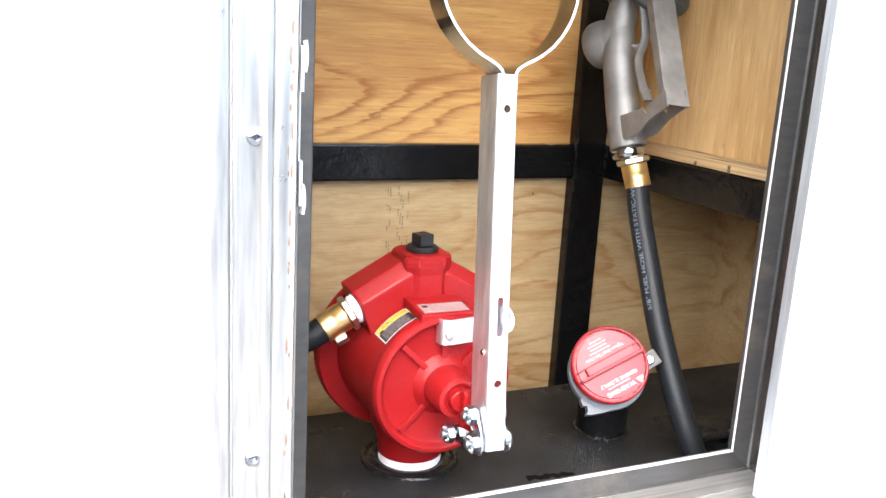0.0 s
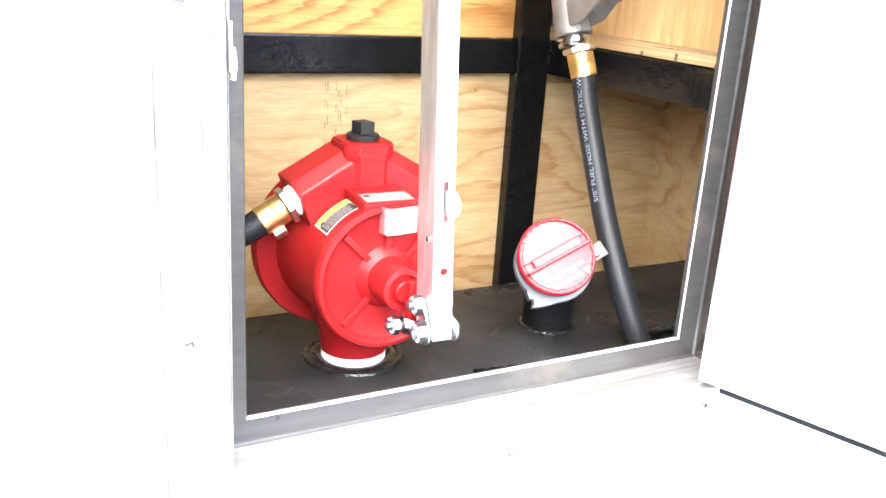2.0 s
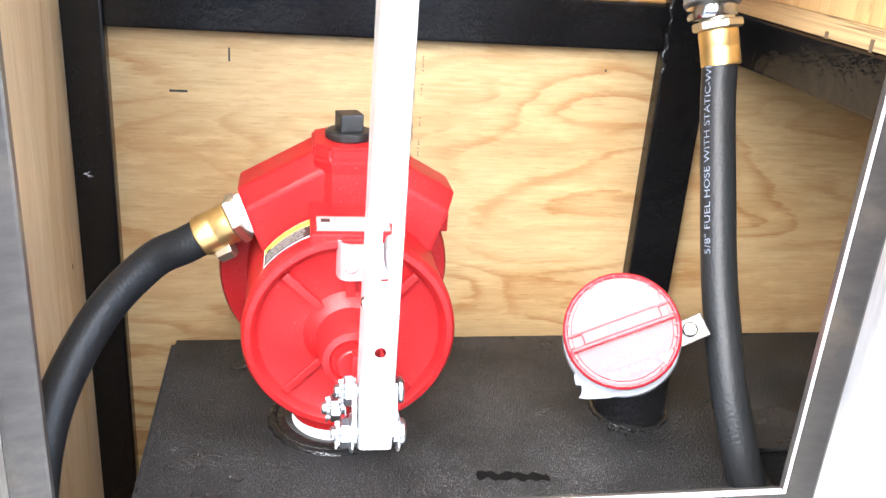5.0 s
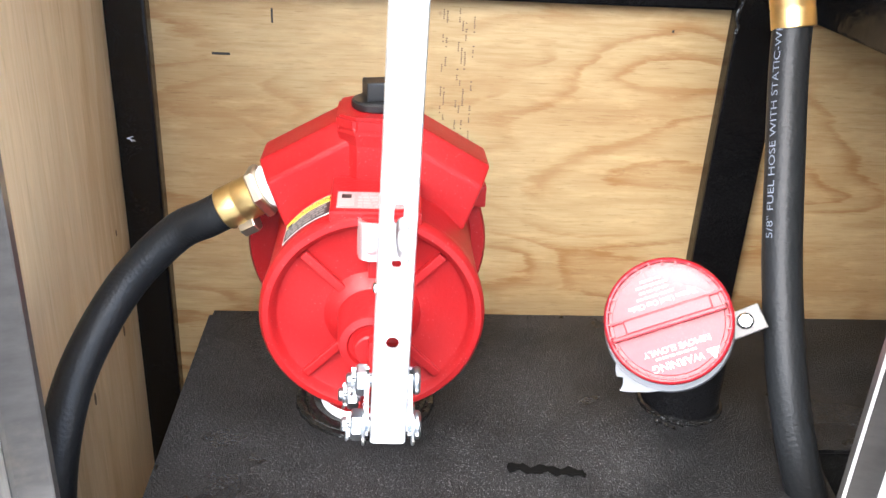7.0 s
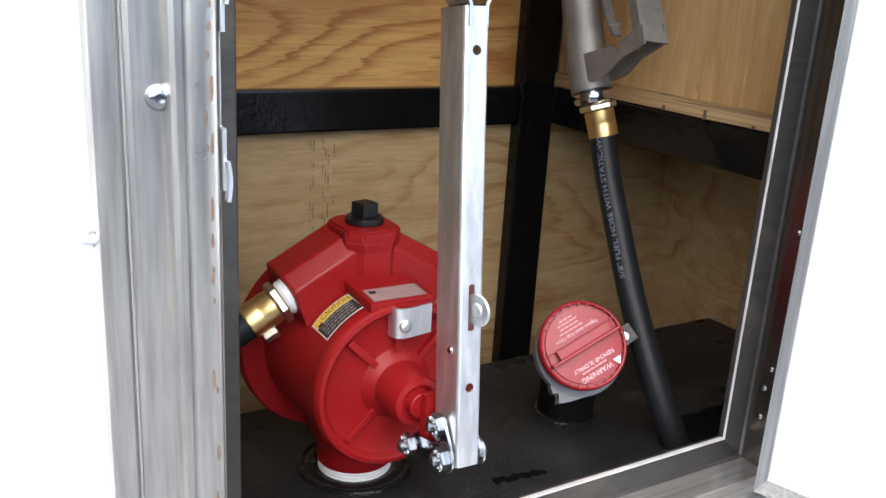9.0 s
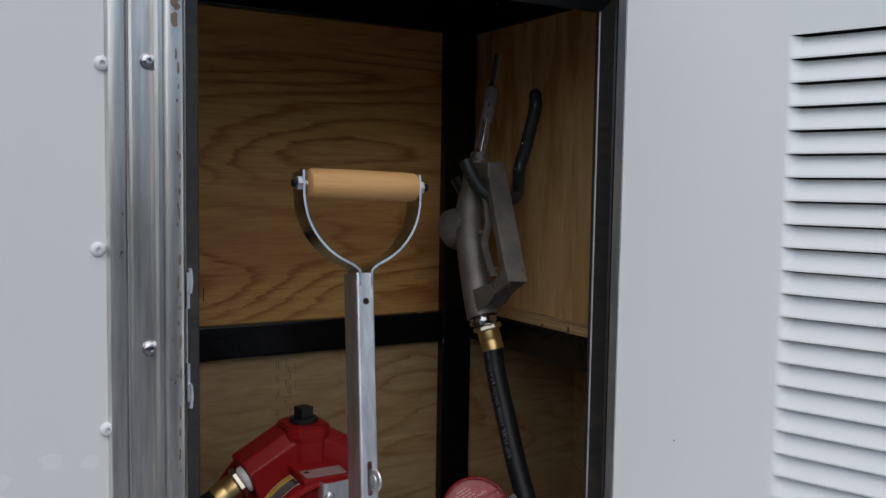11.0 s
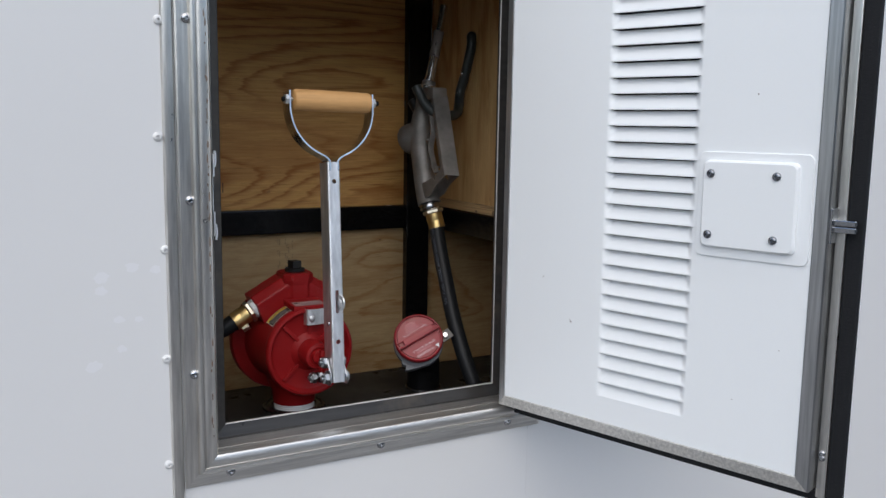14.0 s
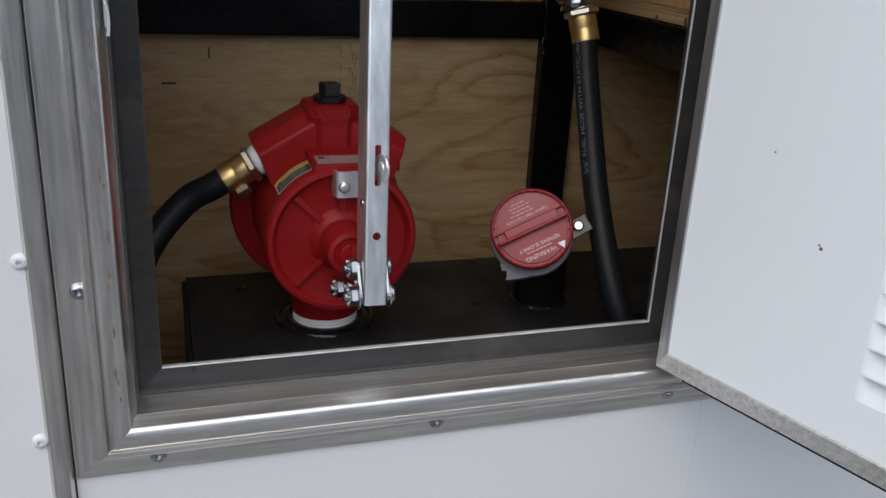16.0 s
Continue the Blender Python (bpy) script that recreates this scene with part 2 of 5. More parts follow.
CLEAR_TAPE = make_coat("dulled_clear_tape", (0.48, 0.45, 0.42), 0.22, 120.0, 0.3, spec=0.7)
PRINT_WHITE = make_coat("white_print", (0.78, 0.78, 0.80), 0.6, 200.0, 0.05)
PRINT_HOSE = make_coat("grey_white_print", (0.13, 0.15, 0.185), 0.6, 200.0, 0.05)
PRINT_BLACK = make_coat("black_print", (0.015, 0.014, 0.013), 0.5, 200.0, 0.05)
PRINT_FADED = make_coat("faded_white_print", (0.68, 0.48, 0.49), 0.5, 200.0, 0.05)
PRINT_PINK = make_coat("pink_faded_print", (0.60, 0.25, 0.26), 0.5, 200.0, 0.05)
INK = make_coat("faded_ink", (0.13, 0.085, 0.05), 0.7, 200.0, 0.05)
YELLOW = make_coat("yellow_print", (0.75, 0.55, 0.06), 0.5, 200.0, 0.05)
LABEL_WHITE = make_coat("white_label", (0.74, 0.72, 0.68), 0.45, 200.0, 0.05)
PLATE_PRINT = make_coat("worn_plate_print", (0.34, 0.225, 0.215), 0.4, 200.0, 0.05)
LABEL_GREY = make_coat("grey_label_print", (0.22, 0.21, 0.20), 0.5, 200.0, 0.05)
PLATE_METAL = make_coat("scuffed_plate", (0.26, 0.17, 0.165), 0.35, 60.0, 0.3)
CONCRETE = make_coat("yard_concrete", (0.19, 0.188, 0.183), 0.85, 90.0, 0.6, 0.3)
CLADDING = make_coat("dark_cladding", (0.10, 0.10, 0.105), 0.7, 40.0, 0.3)


# ---- mesh helpers ----
def part(name, bm, mat, parent=None, label="", smooth=False):
    """Links a bmesh as ONE mesh object, under a thing or a part when a parent is given."""
    bmesh.ops.recalc_face_normals(bm, faces=bm.faces)
    me = bpy.data.meshes.new(name)
    bm.to_mesh(me)
    bm.free()
    me.materials.append(mat)
    if smooth:
        for p in me.polygons:
            p.use_smooth = True
        me.set_sharp_from_angle(angle=radians(38))
    ob = new(name, me)
    if parent is not None:
        ob.parent = parent
        ob.matrix_parent_inverse = Matrix.Identity(4)
    if label:
        tagged(ob, label)
    return ob


def empty(name, label, category, kind="", group=""):
    ob = new(name)
    ob.empty_display_size = 0.02
    return tagged(ob, label, category, group, kind)


def add_box(bm, x0, x1, y0, y1, z0, z1, bevel=0.0, m=None, seg=2):
    r = bmesh.ops.create_cube(bm, size=1.0, matrix=Matrix.Translation(((x0 + x1) / 2, (y0 + y1) / 2, (z0 + z1) / 2)) @ Matrix.Diagonal((x1 - x0, y1 - y0, z1 - z0, 1)))
    verts = r["verts"]
    if bevel:
        edges = list({e for v in verts for e in v.link_edges})
        b = bmesh.ops.bevel(bm, geom=edges, offset=bevel, segments=seg, affect="EDGES", profile=0.6)
        verts = b["verts"]
    if m is not None:
        bmesh.ops.transform(bm, matrix=m, verts=list(set(verts)))
    return bm


def box(x0, x1, y0, y1, z0, z1, bevel=0.0, m=None):
    return add_box(bmesh.new(), x0, x1, y0, y1, z0, z1, bevel, m)


def axis_frame(a, b):
    """A matrix whose z axis runs from a to b, at a."""
    a, b = Vector(a), Vector(b)
    return Matrix.Translation(a) @ (b - a).to_track_quat("Z", "Y").to_matrix().to_4x4(), (b - a).length


def add_lathe(bm, profile, m, steps=40):
    """Turns (radius, height) points about z; a radius of 0 closes the end."""
    rings = []
    for r, h in profile:
        if r <= 1e-6:
            rings.append([bm.verts.new(m @ Vector((0, 0, h)))])
        else:
            rings.append([bm.verts.new(m @ Vector((r * math.cos(2 * math.pi * i / steps), r * math.sin(2 * math.pi * i / steps), h))) for i in range(steps)])
    for a, b in zip(rings, rings[1:]):
        for i in range(steps):
            j = (i + 1) % steps
            if len(a) == 1 and len(b) > 1:
                bm.faces.new((a[0], b[i], b[j]))
            elif len(b) == 1 and len(a) > 1:
                bm.faces.new((a[i], a[j], b[0]))
            elif len(a) > 1:
                bm.faces.new((a[i], a[j], b[j], b[i]))
    return bm


def lathe(profile, m, steps=40):
    return add_lathe(bmesh.new(), profile, m, steps)


def rod(bm, a, b, r, steps=24, bevel=0.0006):
    m, n = axis_frame(a, b)
    return add_lathe(bm, [(0, 0), (r - bevel, 0), (r, bevel), (r, n - bevel), (r - bevel, n), (0, n)], m, steps)


def hexagon(bm, a, b, r, bevel=0.0006):
    return rod(bm, a, b, r, 6, bevel)


def spline(points, count):
    """Points along a smooth curve through the given points."""
    p = [Vector(q) for q in points]
    p = [2 * p[0] - p[1]] + p + [2 * p[-1] - p[-2]]
    out = []
    for k in range(count):
        u = k / (count - 1) * (len(p) - 3)
        i = min(int(u), len(p) - 4)
        t = u - i
        a, b, c, d = p[i:i + 4]
        out.append(0.5 * (2 * b + (c - a) * t + (2 * a - 5 * b + 4 * c - d) * t * t + (3 * b - a - 3 * c + d) * t ** 3))
    return out


def path_frames(path, up=(0, 0, 1)):
    frames, n = [], Vector(up)
    for i, p in enumerate(path):
        t = (path[min(i + 1, len(path) - 1)] - path[max(i - 1, 0)]).normalized()
        n = (n - t * n.dot(t)).normalized()
        frames.append((p, t, n, t.cross(n)))
    return frames


def sweep(bm, path, section, up=(0, 0, 1), closed=True, caps=True):
    """Sweeps a section of (u, v) points along a path."""
    rings = [[bm.verts.new(p + n * u + s * v) for u, v in section] for p, t, n, s in path_frames(path, up)]
    k = len(section)
    for a, b in zip(rings, rings[1:]):
        for i in range(k if closed else k - 1):
            j = (i + 1) % k
            bm.faces.new((a[i], a[j], b[j], b[i]))
    if caps and closed:
        bm.faces.new(rings[0][::-1])
        bm.faces.new(rings[-1])
    return bm


def circle(r, steps=20):
    return [(r * math.cos(2 * math.pi * i / steps), r * math.sin(2 * math.pi * i / steps)) for i in range(steps)]


def add_prism(bm, outline, y0, y1, bevel=0.0):
    """An outline of (x, z) points, pushed from y0 to y1."""
    a = [bm.verts.new((x, y0, z)) for x, z in outline]
    b = [bm.verts.new((x, y1, z)) for x, z in outline]
    n = len(a)
    f = [bm.faces.new(a), bm.faces.new(b[::-1])]
    for i in range(n):
        f.append(bm.faces.new((a[i], b[i], b[(i + 1) % n], a[(i + 1) % n])))
    if bevel:
        bmesh.ops.bevel(bm, geom=list({e for q in f for e in q.edges}), offset=bevel, segments=2, affect="EDGES", profile=0.6)
    return bm


def cut(ob, cutters):
    """Cuts the cutters out of ob's mesh for good."""
    tool = bpy.data.meshes.new("tool")
    cutters.to_mesh(tool)
    cutters.free()
    t = new("tool", tool)
    bpy.context.view_layer.update()
    t.matrix_world = ob.matrix_world
    md = ob.modifiers.new("cut", "BOOLEAN")
    md.operation, md.object, md.solver = "DIFFERENCE", t, "EXACT"
    bpy.context.view_layer.update()
    done = bpy.data.meshes.new_from_object(ob.evaluated_get(bpy.context.evaluated_depsgraph_get()))
    ob.modifiers.clear()
    ob.data = done
    bpy.data.objects.remove(t)
    return ob


def letters(text, size, depth=0.0, align="CENTER"):
    """The built-in font's letters as a bmesh in the x, y plane."""
    cu = bpy.data.curves.new("letters", "FONT")
    cu.body, cu.size, cu.align_x, cu.align_y = text, size, align, "CENTER"
    cu.extrude, cu.resolution_u = depth, 3
    t = new("letters", cu)
    bpy.context.view_layer.update()
    me = bpy.data.meshes.new_from_object(t.evaluated_get(bpy.context.evaluated_depsgraph_get()))
    bm = bmesh.new()
    bm.from_mesh(me)
    bpy.data.objects.remove(t)
    bpy.data.meshes.remove(me)
    return bm


def screw_head(name, place, way, r, parent, mat, label="", socket=True):
    """A button head with a hexagon socket, lying on a face whose normal is way."""
    m, _ = axis_frame(place, Vector(place) + Vector(way))
    bm = bmesh.new()
    prof = [(r, -0.0005), (r, r * 0.18), (r * 0.86, r * 0.42), (r * 0.62, r * 0.58), (r * 0.36, r * 0.62)]
    add_lathe(bm, prof + ([(r * 0.34, r * 0.15), (0, r * 0.15)] if socket else [(0, r * 0.64)]), m, 18)
    return part(name, bm, mat, parent, label, True)


# ---- ground and trailer walls ----
WALL = 0.62
OX0, OX1, OZ0, OZ1 = 0.2205, 0.6965, 1.0865, 1.783

bm = bmesh.new()
bmesh.ops.create_grid(bm, x_segments=40, y_segments=40, size=60)
part("ground", bm, CONCRETE)
tagged(bpy.data.objects["ground"], "pale grey concrete yard under the trailer", "ground", kind="structure")

wall_left = empty("wall_left", "white painted aluminium trailer side panel with a riveted edge", "wall", "structure")
part("sheet", box(-2.6, 0.131, WALL - 0.006, WALL + 0.012, 0.42, 2.5, 0.0015), WHITE, wall_left)
bm = bmesh.new()
sweep(bm, [Vector((0.1385, WALL, 0.42)), Vector((0.1385, WALL, 2.5))],
      [(0.0085, -0.001), (0.0085, 0.006), (0.006, 0.010), (0.0, 0.0115), (-0.006, 0.010), (-0.0085, 0.006), (-0.0085, -0.001)], up=(1, 0, 0))
for v in bm.verts:
    v.co.y = 2 * WALL - v.co.y if v.co.y > WALL + 0.0015 else v.co.y
part("edge_trim", bm, ALU, wall_left, "bare aluminium edge strip", True)
for k in range(-3, 10):
    screw_head("rivet", ({0: 0.126, 1: 0.127, 2: 0.1292, 3: 0.1235, 4: 0.1282}.get(k, 0.1265), WALL - 0.006, 1.057 + 0.1533 * k), (0, -1, 0), 0.0062, wall_left, WHITE)

# faint paint dabs on the wall beside the hatch
rs = random.Random(13)
for x, z, w in ((0.085, 1.343, 0.011), (0.115, 1.337, 0.009), (0.046, 1.330, 0.012), (0.044, 1.313, 0.010), (0.066, 1.272, 0.009), (0.092, 1.271, 0.007), (0.069, 1.231, 0.008), (0.031, 1.211, 0.012)):
    bm = bmesh.new()
    dab = [bm.verts.new((x + w * math.cos(q) * rs.uniform(0.6, 1.1), WALL - 0.0062, z + 0.7 * w * math.sin(q) * rs.uniform(0.6, 1.1))) for q in [k * math.pi / 8 for k in range(16)]]
    bm.faces.new(dab)
    r = bmesh.ops.extrude_face_region(bm, geom=bm.faces[:])
    bmesh.ops.translate(bm, vec=(0, 0.0004, 0), verts=[v for v in r["geom"] if isinstance(v, bmesh.types.BMVert)])
    part("paint_dab", bm, DAB_WHITE, wall_left, "brighter dab of touch-up paint")

wall_front = empty("wall_front", "white painted trailer side wall round the open hatch", "wall", "structure")
for x0, x1, z0, z1 in ((0.1482, 0.7460, 0.42, 1.05), (0.7462, 1.62, 0.42, 2.5), (0.1482, 0.7455, 1.815, 2.5), (0.1482, 0.19, 1.0505, 1.8145), (0.72, 0.7455, 1.0505, 1.8145)):
    part("sheet", box(x0, x1, WALL, WALL + 0.012, z0, z1), WHITE, wall_front)
# Nearly flush strip beside the edge trim; its dark colour stands for the gap's shade.
part("gap_shade", box(0.1315, 0.1480, WALL - 0.0015, WALL + 0.012, 0.42, 2.5), ALU_DARK, wall_front)

wall_right = empty("wall_right", "white painted trailer side panel with a row of rivets", "wall", "structure")
part("sheet", box(1.505, 3.8, WALL - 0.003, WALL - 0.0005, 0.42, 2.5), WHITE, wall_right)
for k in range(-5, 6):
    screw_head("rivet", (1.532, WALL - 0.003, 1.396 + 0.154 * k), (0, -1, 0), 0.0062, wall_right, WHITE)

# Unseen wall added to close the yard; its height was set for the light.
facing = part("wall_facing", box(-14, 16, -7.3, -7.0, 0.0, 2.4), CLADDING)
tagged(facing, "unseen plain dark wall added across the yard", "wall", kind="structure")
trailer_roof = part("roof", box(-2.6, 3.8, WALL + 0.013, 2.6, 2.44, 2.5), WHITE)
tagged(trailer_roof, "white sheet roof of the trailer", "roof", kind="structure")
part("wall_far", box(-2.6, 3.8, 2.6, 2.62, 0.42, 2.5), WHITE)
for nm, x in (("wall_end", -2.6), ("wall_end", 3.78)):
    end = part(nm, box(x + 0.001, x + 0.019, WALL + 0.0125, 2.5995, 0.42, 2.439), WHITE)
    tagged(end, "plain white painted end wall of the trailer", "wall", kind="structure")
underside = part("underside", box(-2.58, 3.779, WALL + 0.0125, 2.5995, 0.40, 0.4195), BLACK_STEEL)
tagged(underside, "black painted underside of the trailer", "floor", kind="structure")
tagged(bpy.data.objects["wall_far"], "white painted far side wall of the trailer", "wall", kind="structure")

# ---- hatch frame, mitred at the corners ----
hatch_frame = empty("hatch_frame", "riveted aluminium frame round the hatch opening", "frame", "structure")


def frame_side(name, profile, side, mat, label="", smooth=False):
    """One side of the frame: (distance outwards from the opening, y) points between mitred corners."""
    ends = []
    for d, y in profile:
        l, r, b, t = OX0 - d, OX1 + d, OZ0 - d, OZ1 + d
        ends.append({"left": ((l, y, b), (l, y, t)), "right": ((r, y, b), (r, y, t)), "bottom": ((l, y, b), (r, y, b)), "top": ((l, y, t), (r, y, t))}[side])
    bm = bmesh.new()
    a = [bm.verts.new(e[0]) for e in ends]
    b = [bm.verts.new(e[1]) for e in ends]
    n = len(a)
    for i in range(n):
        j = (i + 1) % n
        bm.faces.new((a[i], a[j], b[j], b[i]))
    bm.faces.new(a)
    bm.faces.new(b[::-1])
    return part(name, bm, mat, hatch_frame, label, smooth)


FLANGE = [(0.0710, WALL - 0.001), (0.0710, WALL - 0.004), (0.0685, WALL - 0.0052), (0.0535, WALL - 0.0048), (0.0515, WALL - 0.012), (0.049, WALL - 0.0138), (0.0455, WALL - 0.0135),
          (0.0445, WALL - 0.011), (0.0445, WALL - 0.001)]
FACE = [(0.0444, WALL - 0.001), (0.0444, WALL - 0.0110), (0.0425, WALL - 0.0128), (0.0405, WALL - 0.0134), (0.0350, WALL - 0.0128), (0.0292, WALL - 0.0112), (0.0276, WALL - 0.0102), (0.0264, WALL - 0.0086), (0.0260, WALL - 0.0066), (0.0238, WALL + 0.0020), (0.0224, WALL + 0.0044), (0.0222, WALL + 0.0118)]
REVEAL = [(0.0221, WALL + 0.0050), (0.0215, WALL + 0.0045), (0.0203, WALL + 0.0335), (0.0221, WALL + 0.0335)]
LIP = [(0.0219, WALL + 0.0337), (0.0195, WALL + 0.0340), (0.0180, WALL + 0.0362), (0.0012, WALL + 0.0420), (0.0, WALL + 0.0430), (0.0, WALL + 0.049), (0.0016, WALL + 0.049), (0.003, WALL + 0.046), (0.0219, WALL + 0.040)]
for side in ("left", "right", "bottom", "top"):
    up = side in ("left", "right")
    frame_side("flange", FLANGE, side, ALU if up else ALU_FLAT)
    frame_side("rail", FACE, side, ALU if up else ALU_FLAT, smooth=True)
    frame_side("reveal", REVEAL, side, {"left": ALU, "right": ALU_HINGE, "bottom": ALU_FLAT, "top": FOAM_AND_SHADE}[side])
    if side in ("right", "bottom"):
        deep = WALL + (0.0455 if side == "bottom" else 0.0432)
        frame_side("lip_edge", [(0.0007, WALL + 0.0414), (0.0, WALL + 0.0409), (-0.0007, WALL + 0.0414), (-0.0007, deep), (-0.0001, deep), (-0.0001, WALL + 0.0425)], side, LIP_BARE, "bare bright lip edge")
    frame_side("lip", LIP, side, FOAM_AND_SHADE if side == "top" else ALU_DARK, "black foam weather strip" if side == "top" else "dark grey metal lip")
FZ = WALL - 0.005
for x in (0.214, 0.457, 0.699):
    screw_head("screw", (x, FZ, 1.030), (0, -1, 0), 0.0068, hatch_frame, STEEL)
    screw_head("screw", (x, FZ, 1.838), (0, -1, 0), 0.0068, hatch_frame, STEEL)
for z in (1.183, 1.430, 1.675):
    screw_head("screw", (0.165, FZ, z), (0, -1, 0), 0.0068, hatch_frame, STEEL)
for y, z in ((0.642, 1.116), (0.643, 1.145), (0.639, 1.166), (0.637, 1.298), (0.633, 1.329), (0.628, 1.427), (0.634, 1.455), (0.631, 1.560), (0.636, 1.588), (0.632, 1.690), (0.638, 1.735)):
    screw_head("rivet", (OX1 + 0.0205, y, z), (-1, 0, 0), 0.0028, hatch_frame, STEEL, socket=False)
# dried glue along the inner edge of the rail
bm = bmesh.new()
rs = random.Random(31)
z = 1.09
while z < 1.80:
    thick = 1.695 < z < 1.785
    w, h = rs.uniform(0.0010, 0.0024) * (1.9 if thick else 0.6), rs.uniform(0.002, 0.008)
    u = (0.0318 if thick else 0.0305) + rs.uniform(0.0, 0.0035)
    ring = []
    for q in [k * math.pi / 5 for k in range(10)]:
        uu = max(0.0294, u + w * math.cos(q) * rs.uniform(0.5, 1.0))
        ring.append(bm.verts.new((OX0 - uu, WALL - 0.0112 - (uu - 0.0292) * 0.28 - 0.0006, z + h * math.sin(q) * rs.uniform(0.6, 1.0))))
    bm.faces.new(ring)
    z += h * rs.uniform(0.5, 1.5 if thick else 6.0)
r = bmesh.ops.extrude_face_region(bm, geom=bm.faces[:])
bmesh.ops.translate(bm, vec=(0, 0.0016, 0), verts=[v for v in r["geom"] if isinstance(v, bmesh.types.BMVert)])
glue = part("glue_marks", bm, GLUE, hatch_frame)
tagged(glue, "dried brown glue blobs along the rail", kind="stuff")

strike = part("strike_plate", box(0.1985, 0.2012, 0.6205, 0.650, 1.378, 1.494, 0.001), ZINC, hatch_frame, "bent zinc strike plate")
cut(strike, box(0.19, 0.21, 0.612, 0.630, 1.412, 1.462))
for z in (1.384, 1.487):
    bm = bmesh.new()
    sweep(bm, [Vector((0.2005 + 0.0012 * math.sin(u * math.pi), 0.619, z - 0.011 + 0.022 * u)) for u in (0, .2, .4, .6, .8, 1)], [(0.001, -0.003), (0.001, 0.003), (-0.001, 0.003), (-0.001, -0.003)], up=(1, 0, 0))
    part("tab", bm, ZINC, strike)

# hold-back plate on the wall above the hatch
holdback = empty("holdback_plate", "bare metal oval plate screwed to the white wall above the hatch", "bracket")
bm = bmesh.new()
outline = [(0.826 + 0.048 * s + 0.021 * math.cos(a), 1.905 + 0.021 * math.sin(a)) for s, a in [(1, -math.pi / 2 + math.pi * i / 10) for i in range(11)] + [(-0.4, math.pi / 2 + math.pi * i / 10) for i in range(11)]]
add_prism(bm, outline, WALL - 0.004, WALL, 0.0008)
part("plate", bm, ALU_FLAT, holdback)
for x in (0.822, 0.866):
    screw_head("screw", (x, WALL - 0.004, 1.905), (0, -1, 0), 0.005, holdback, STEEL)

# ---- hatch compartment: steel frame, plywood, tank ----
BACK = 1.136
BF = 1.115
wall_back = empty("wall_back", "pine plywood back wall with flame grain and ink stamps", "wall", "structure")
part("upper_panel", box(0.10, 0.812, BACK, BACK + 0.012, 1.335, 1.93), PLY_BACK, wall_back)
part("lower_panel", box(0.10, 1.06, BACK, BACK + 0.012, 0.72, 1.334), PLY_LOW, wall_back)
wall_side = empty("wall_side_left", "pale plywood side wall of the hatch compartment", "wall", "structure")
part("panel", box(0.128, 0.140, WALL + 0.06, BACK - 0.001, 0.72, 1.93), PLY_SIDE, wall_side)
for y, z, h in ((1.067, 0.966, 0.007), (1.006, 0.979, 0.006), (0.961, 0.954, 0.008), (0.872, 0.945, 0.009), (1.079, 1.074, 0.004)):
    part("knot", lathe([(h * 0.45, -0.0003), (h * 0.45, 0.0003), (0, 0.0004)], Matrix.Translation((0.140, y, z)) @ Matrix.Diagonal((1, 0.7, 2.0, 1)) @ Matrix.Rotation(radians(90), 4, "Y"), 16), INK, wall_side, "small dark knot")
wall_side_r = empty("wall_side_right", "upright-grained plywood panel on a black steel rail", "wall", "structure")
part("panel", box(0.812, 0.824, WALL + 0.055, BF - 0.001, 1.380, 1.93), PLY_RIGHT, wall_side_r)
part("edge_strip", box(0.807, 0.824, WALL + 0.055, BF - 0.001, 1.362, 1.3795, 0.0006), PLY_EDGE, wall_side_r, "rough sawn plywood edge")
bm = bmesh.new()
for y, z, h in ((0.905, 1.3615, 0.006), (0.842, 1.361, 0.010), (0.775, 1.3615, 0.004)):
    add_box(bm, 0.8058, 0.8072, y, y + 0.004, z, z + h)
part("pitch_marks", bm, INK, wall_side_r)
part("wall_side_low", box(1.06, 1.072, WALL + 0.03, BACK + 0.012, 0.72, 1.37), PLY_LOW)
tagged(bpy.data.objects["wall_side_low"], "dim plywood side wall below the rail", "wall", kind="structure")
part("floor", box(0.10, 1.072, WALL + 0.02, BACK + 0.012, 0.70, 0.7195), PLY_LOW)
tagged(bpy.data.objects["floor"], "plywood floor of the hatch compartment", "floor", kind="structure")
part("ceiling", box(0.10, 1.072, WALL + 0.02, BACK + 0.012, 1.9305, 1.945), BLACK_STEEL)
tagged(bpy.data.objects["ceiling"], "black painted sheet ceiling of the hatch compartment", "ceiling", kind="structure")

steel_frame = empty("steel_frame", "welded square tube frame painted glossy black", "frame", "structure")
part("post", box(0.755, 0.8105, BF, BACK - 0.0005, 0.72, 1.93, 0.003), BLACK_STEEL, steel_frame)
part("post", box(0.1405, 0.180, BF, BACK - 0.0005, 0.72, 1.93, 0.003), BLACK_STEEL, steel_frame)
part("beam", box(0.180, 0.755, BF + 0.002, BACK - 0.0005, 1.3110, 1.3615, 0.003), BLACK_STEEL, steel_frame)
part("beam", box(0.180, 0.755, BF + 0.002, BACK - 0.0005, 1.829, 1.930, 0.003), BLACK_STEEL, steel_frame)
part("side_beam", box(0.8085, 0.850, WALL + 0.055, BF + 0.004, 1.3110, 1.3610, 0.003), BLACK_STEEL, steel_frame)
part("side_beam", box(0.8085, 0.850, WALL + 0.055, BF + 0.004, 1.83, 1.930, 0.003), BLACK_STEEL, steel_frame)
part("shelf_sheet", box(0.850, 1.06, WALL + 0.055, BACK - 0.001, 1.337, 1.344), BLACK_STEEL, steel_frame)
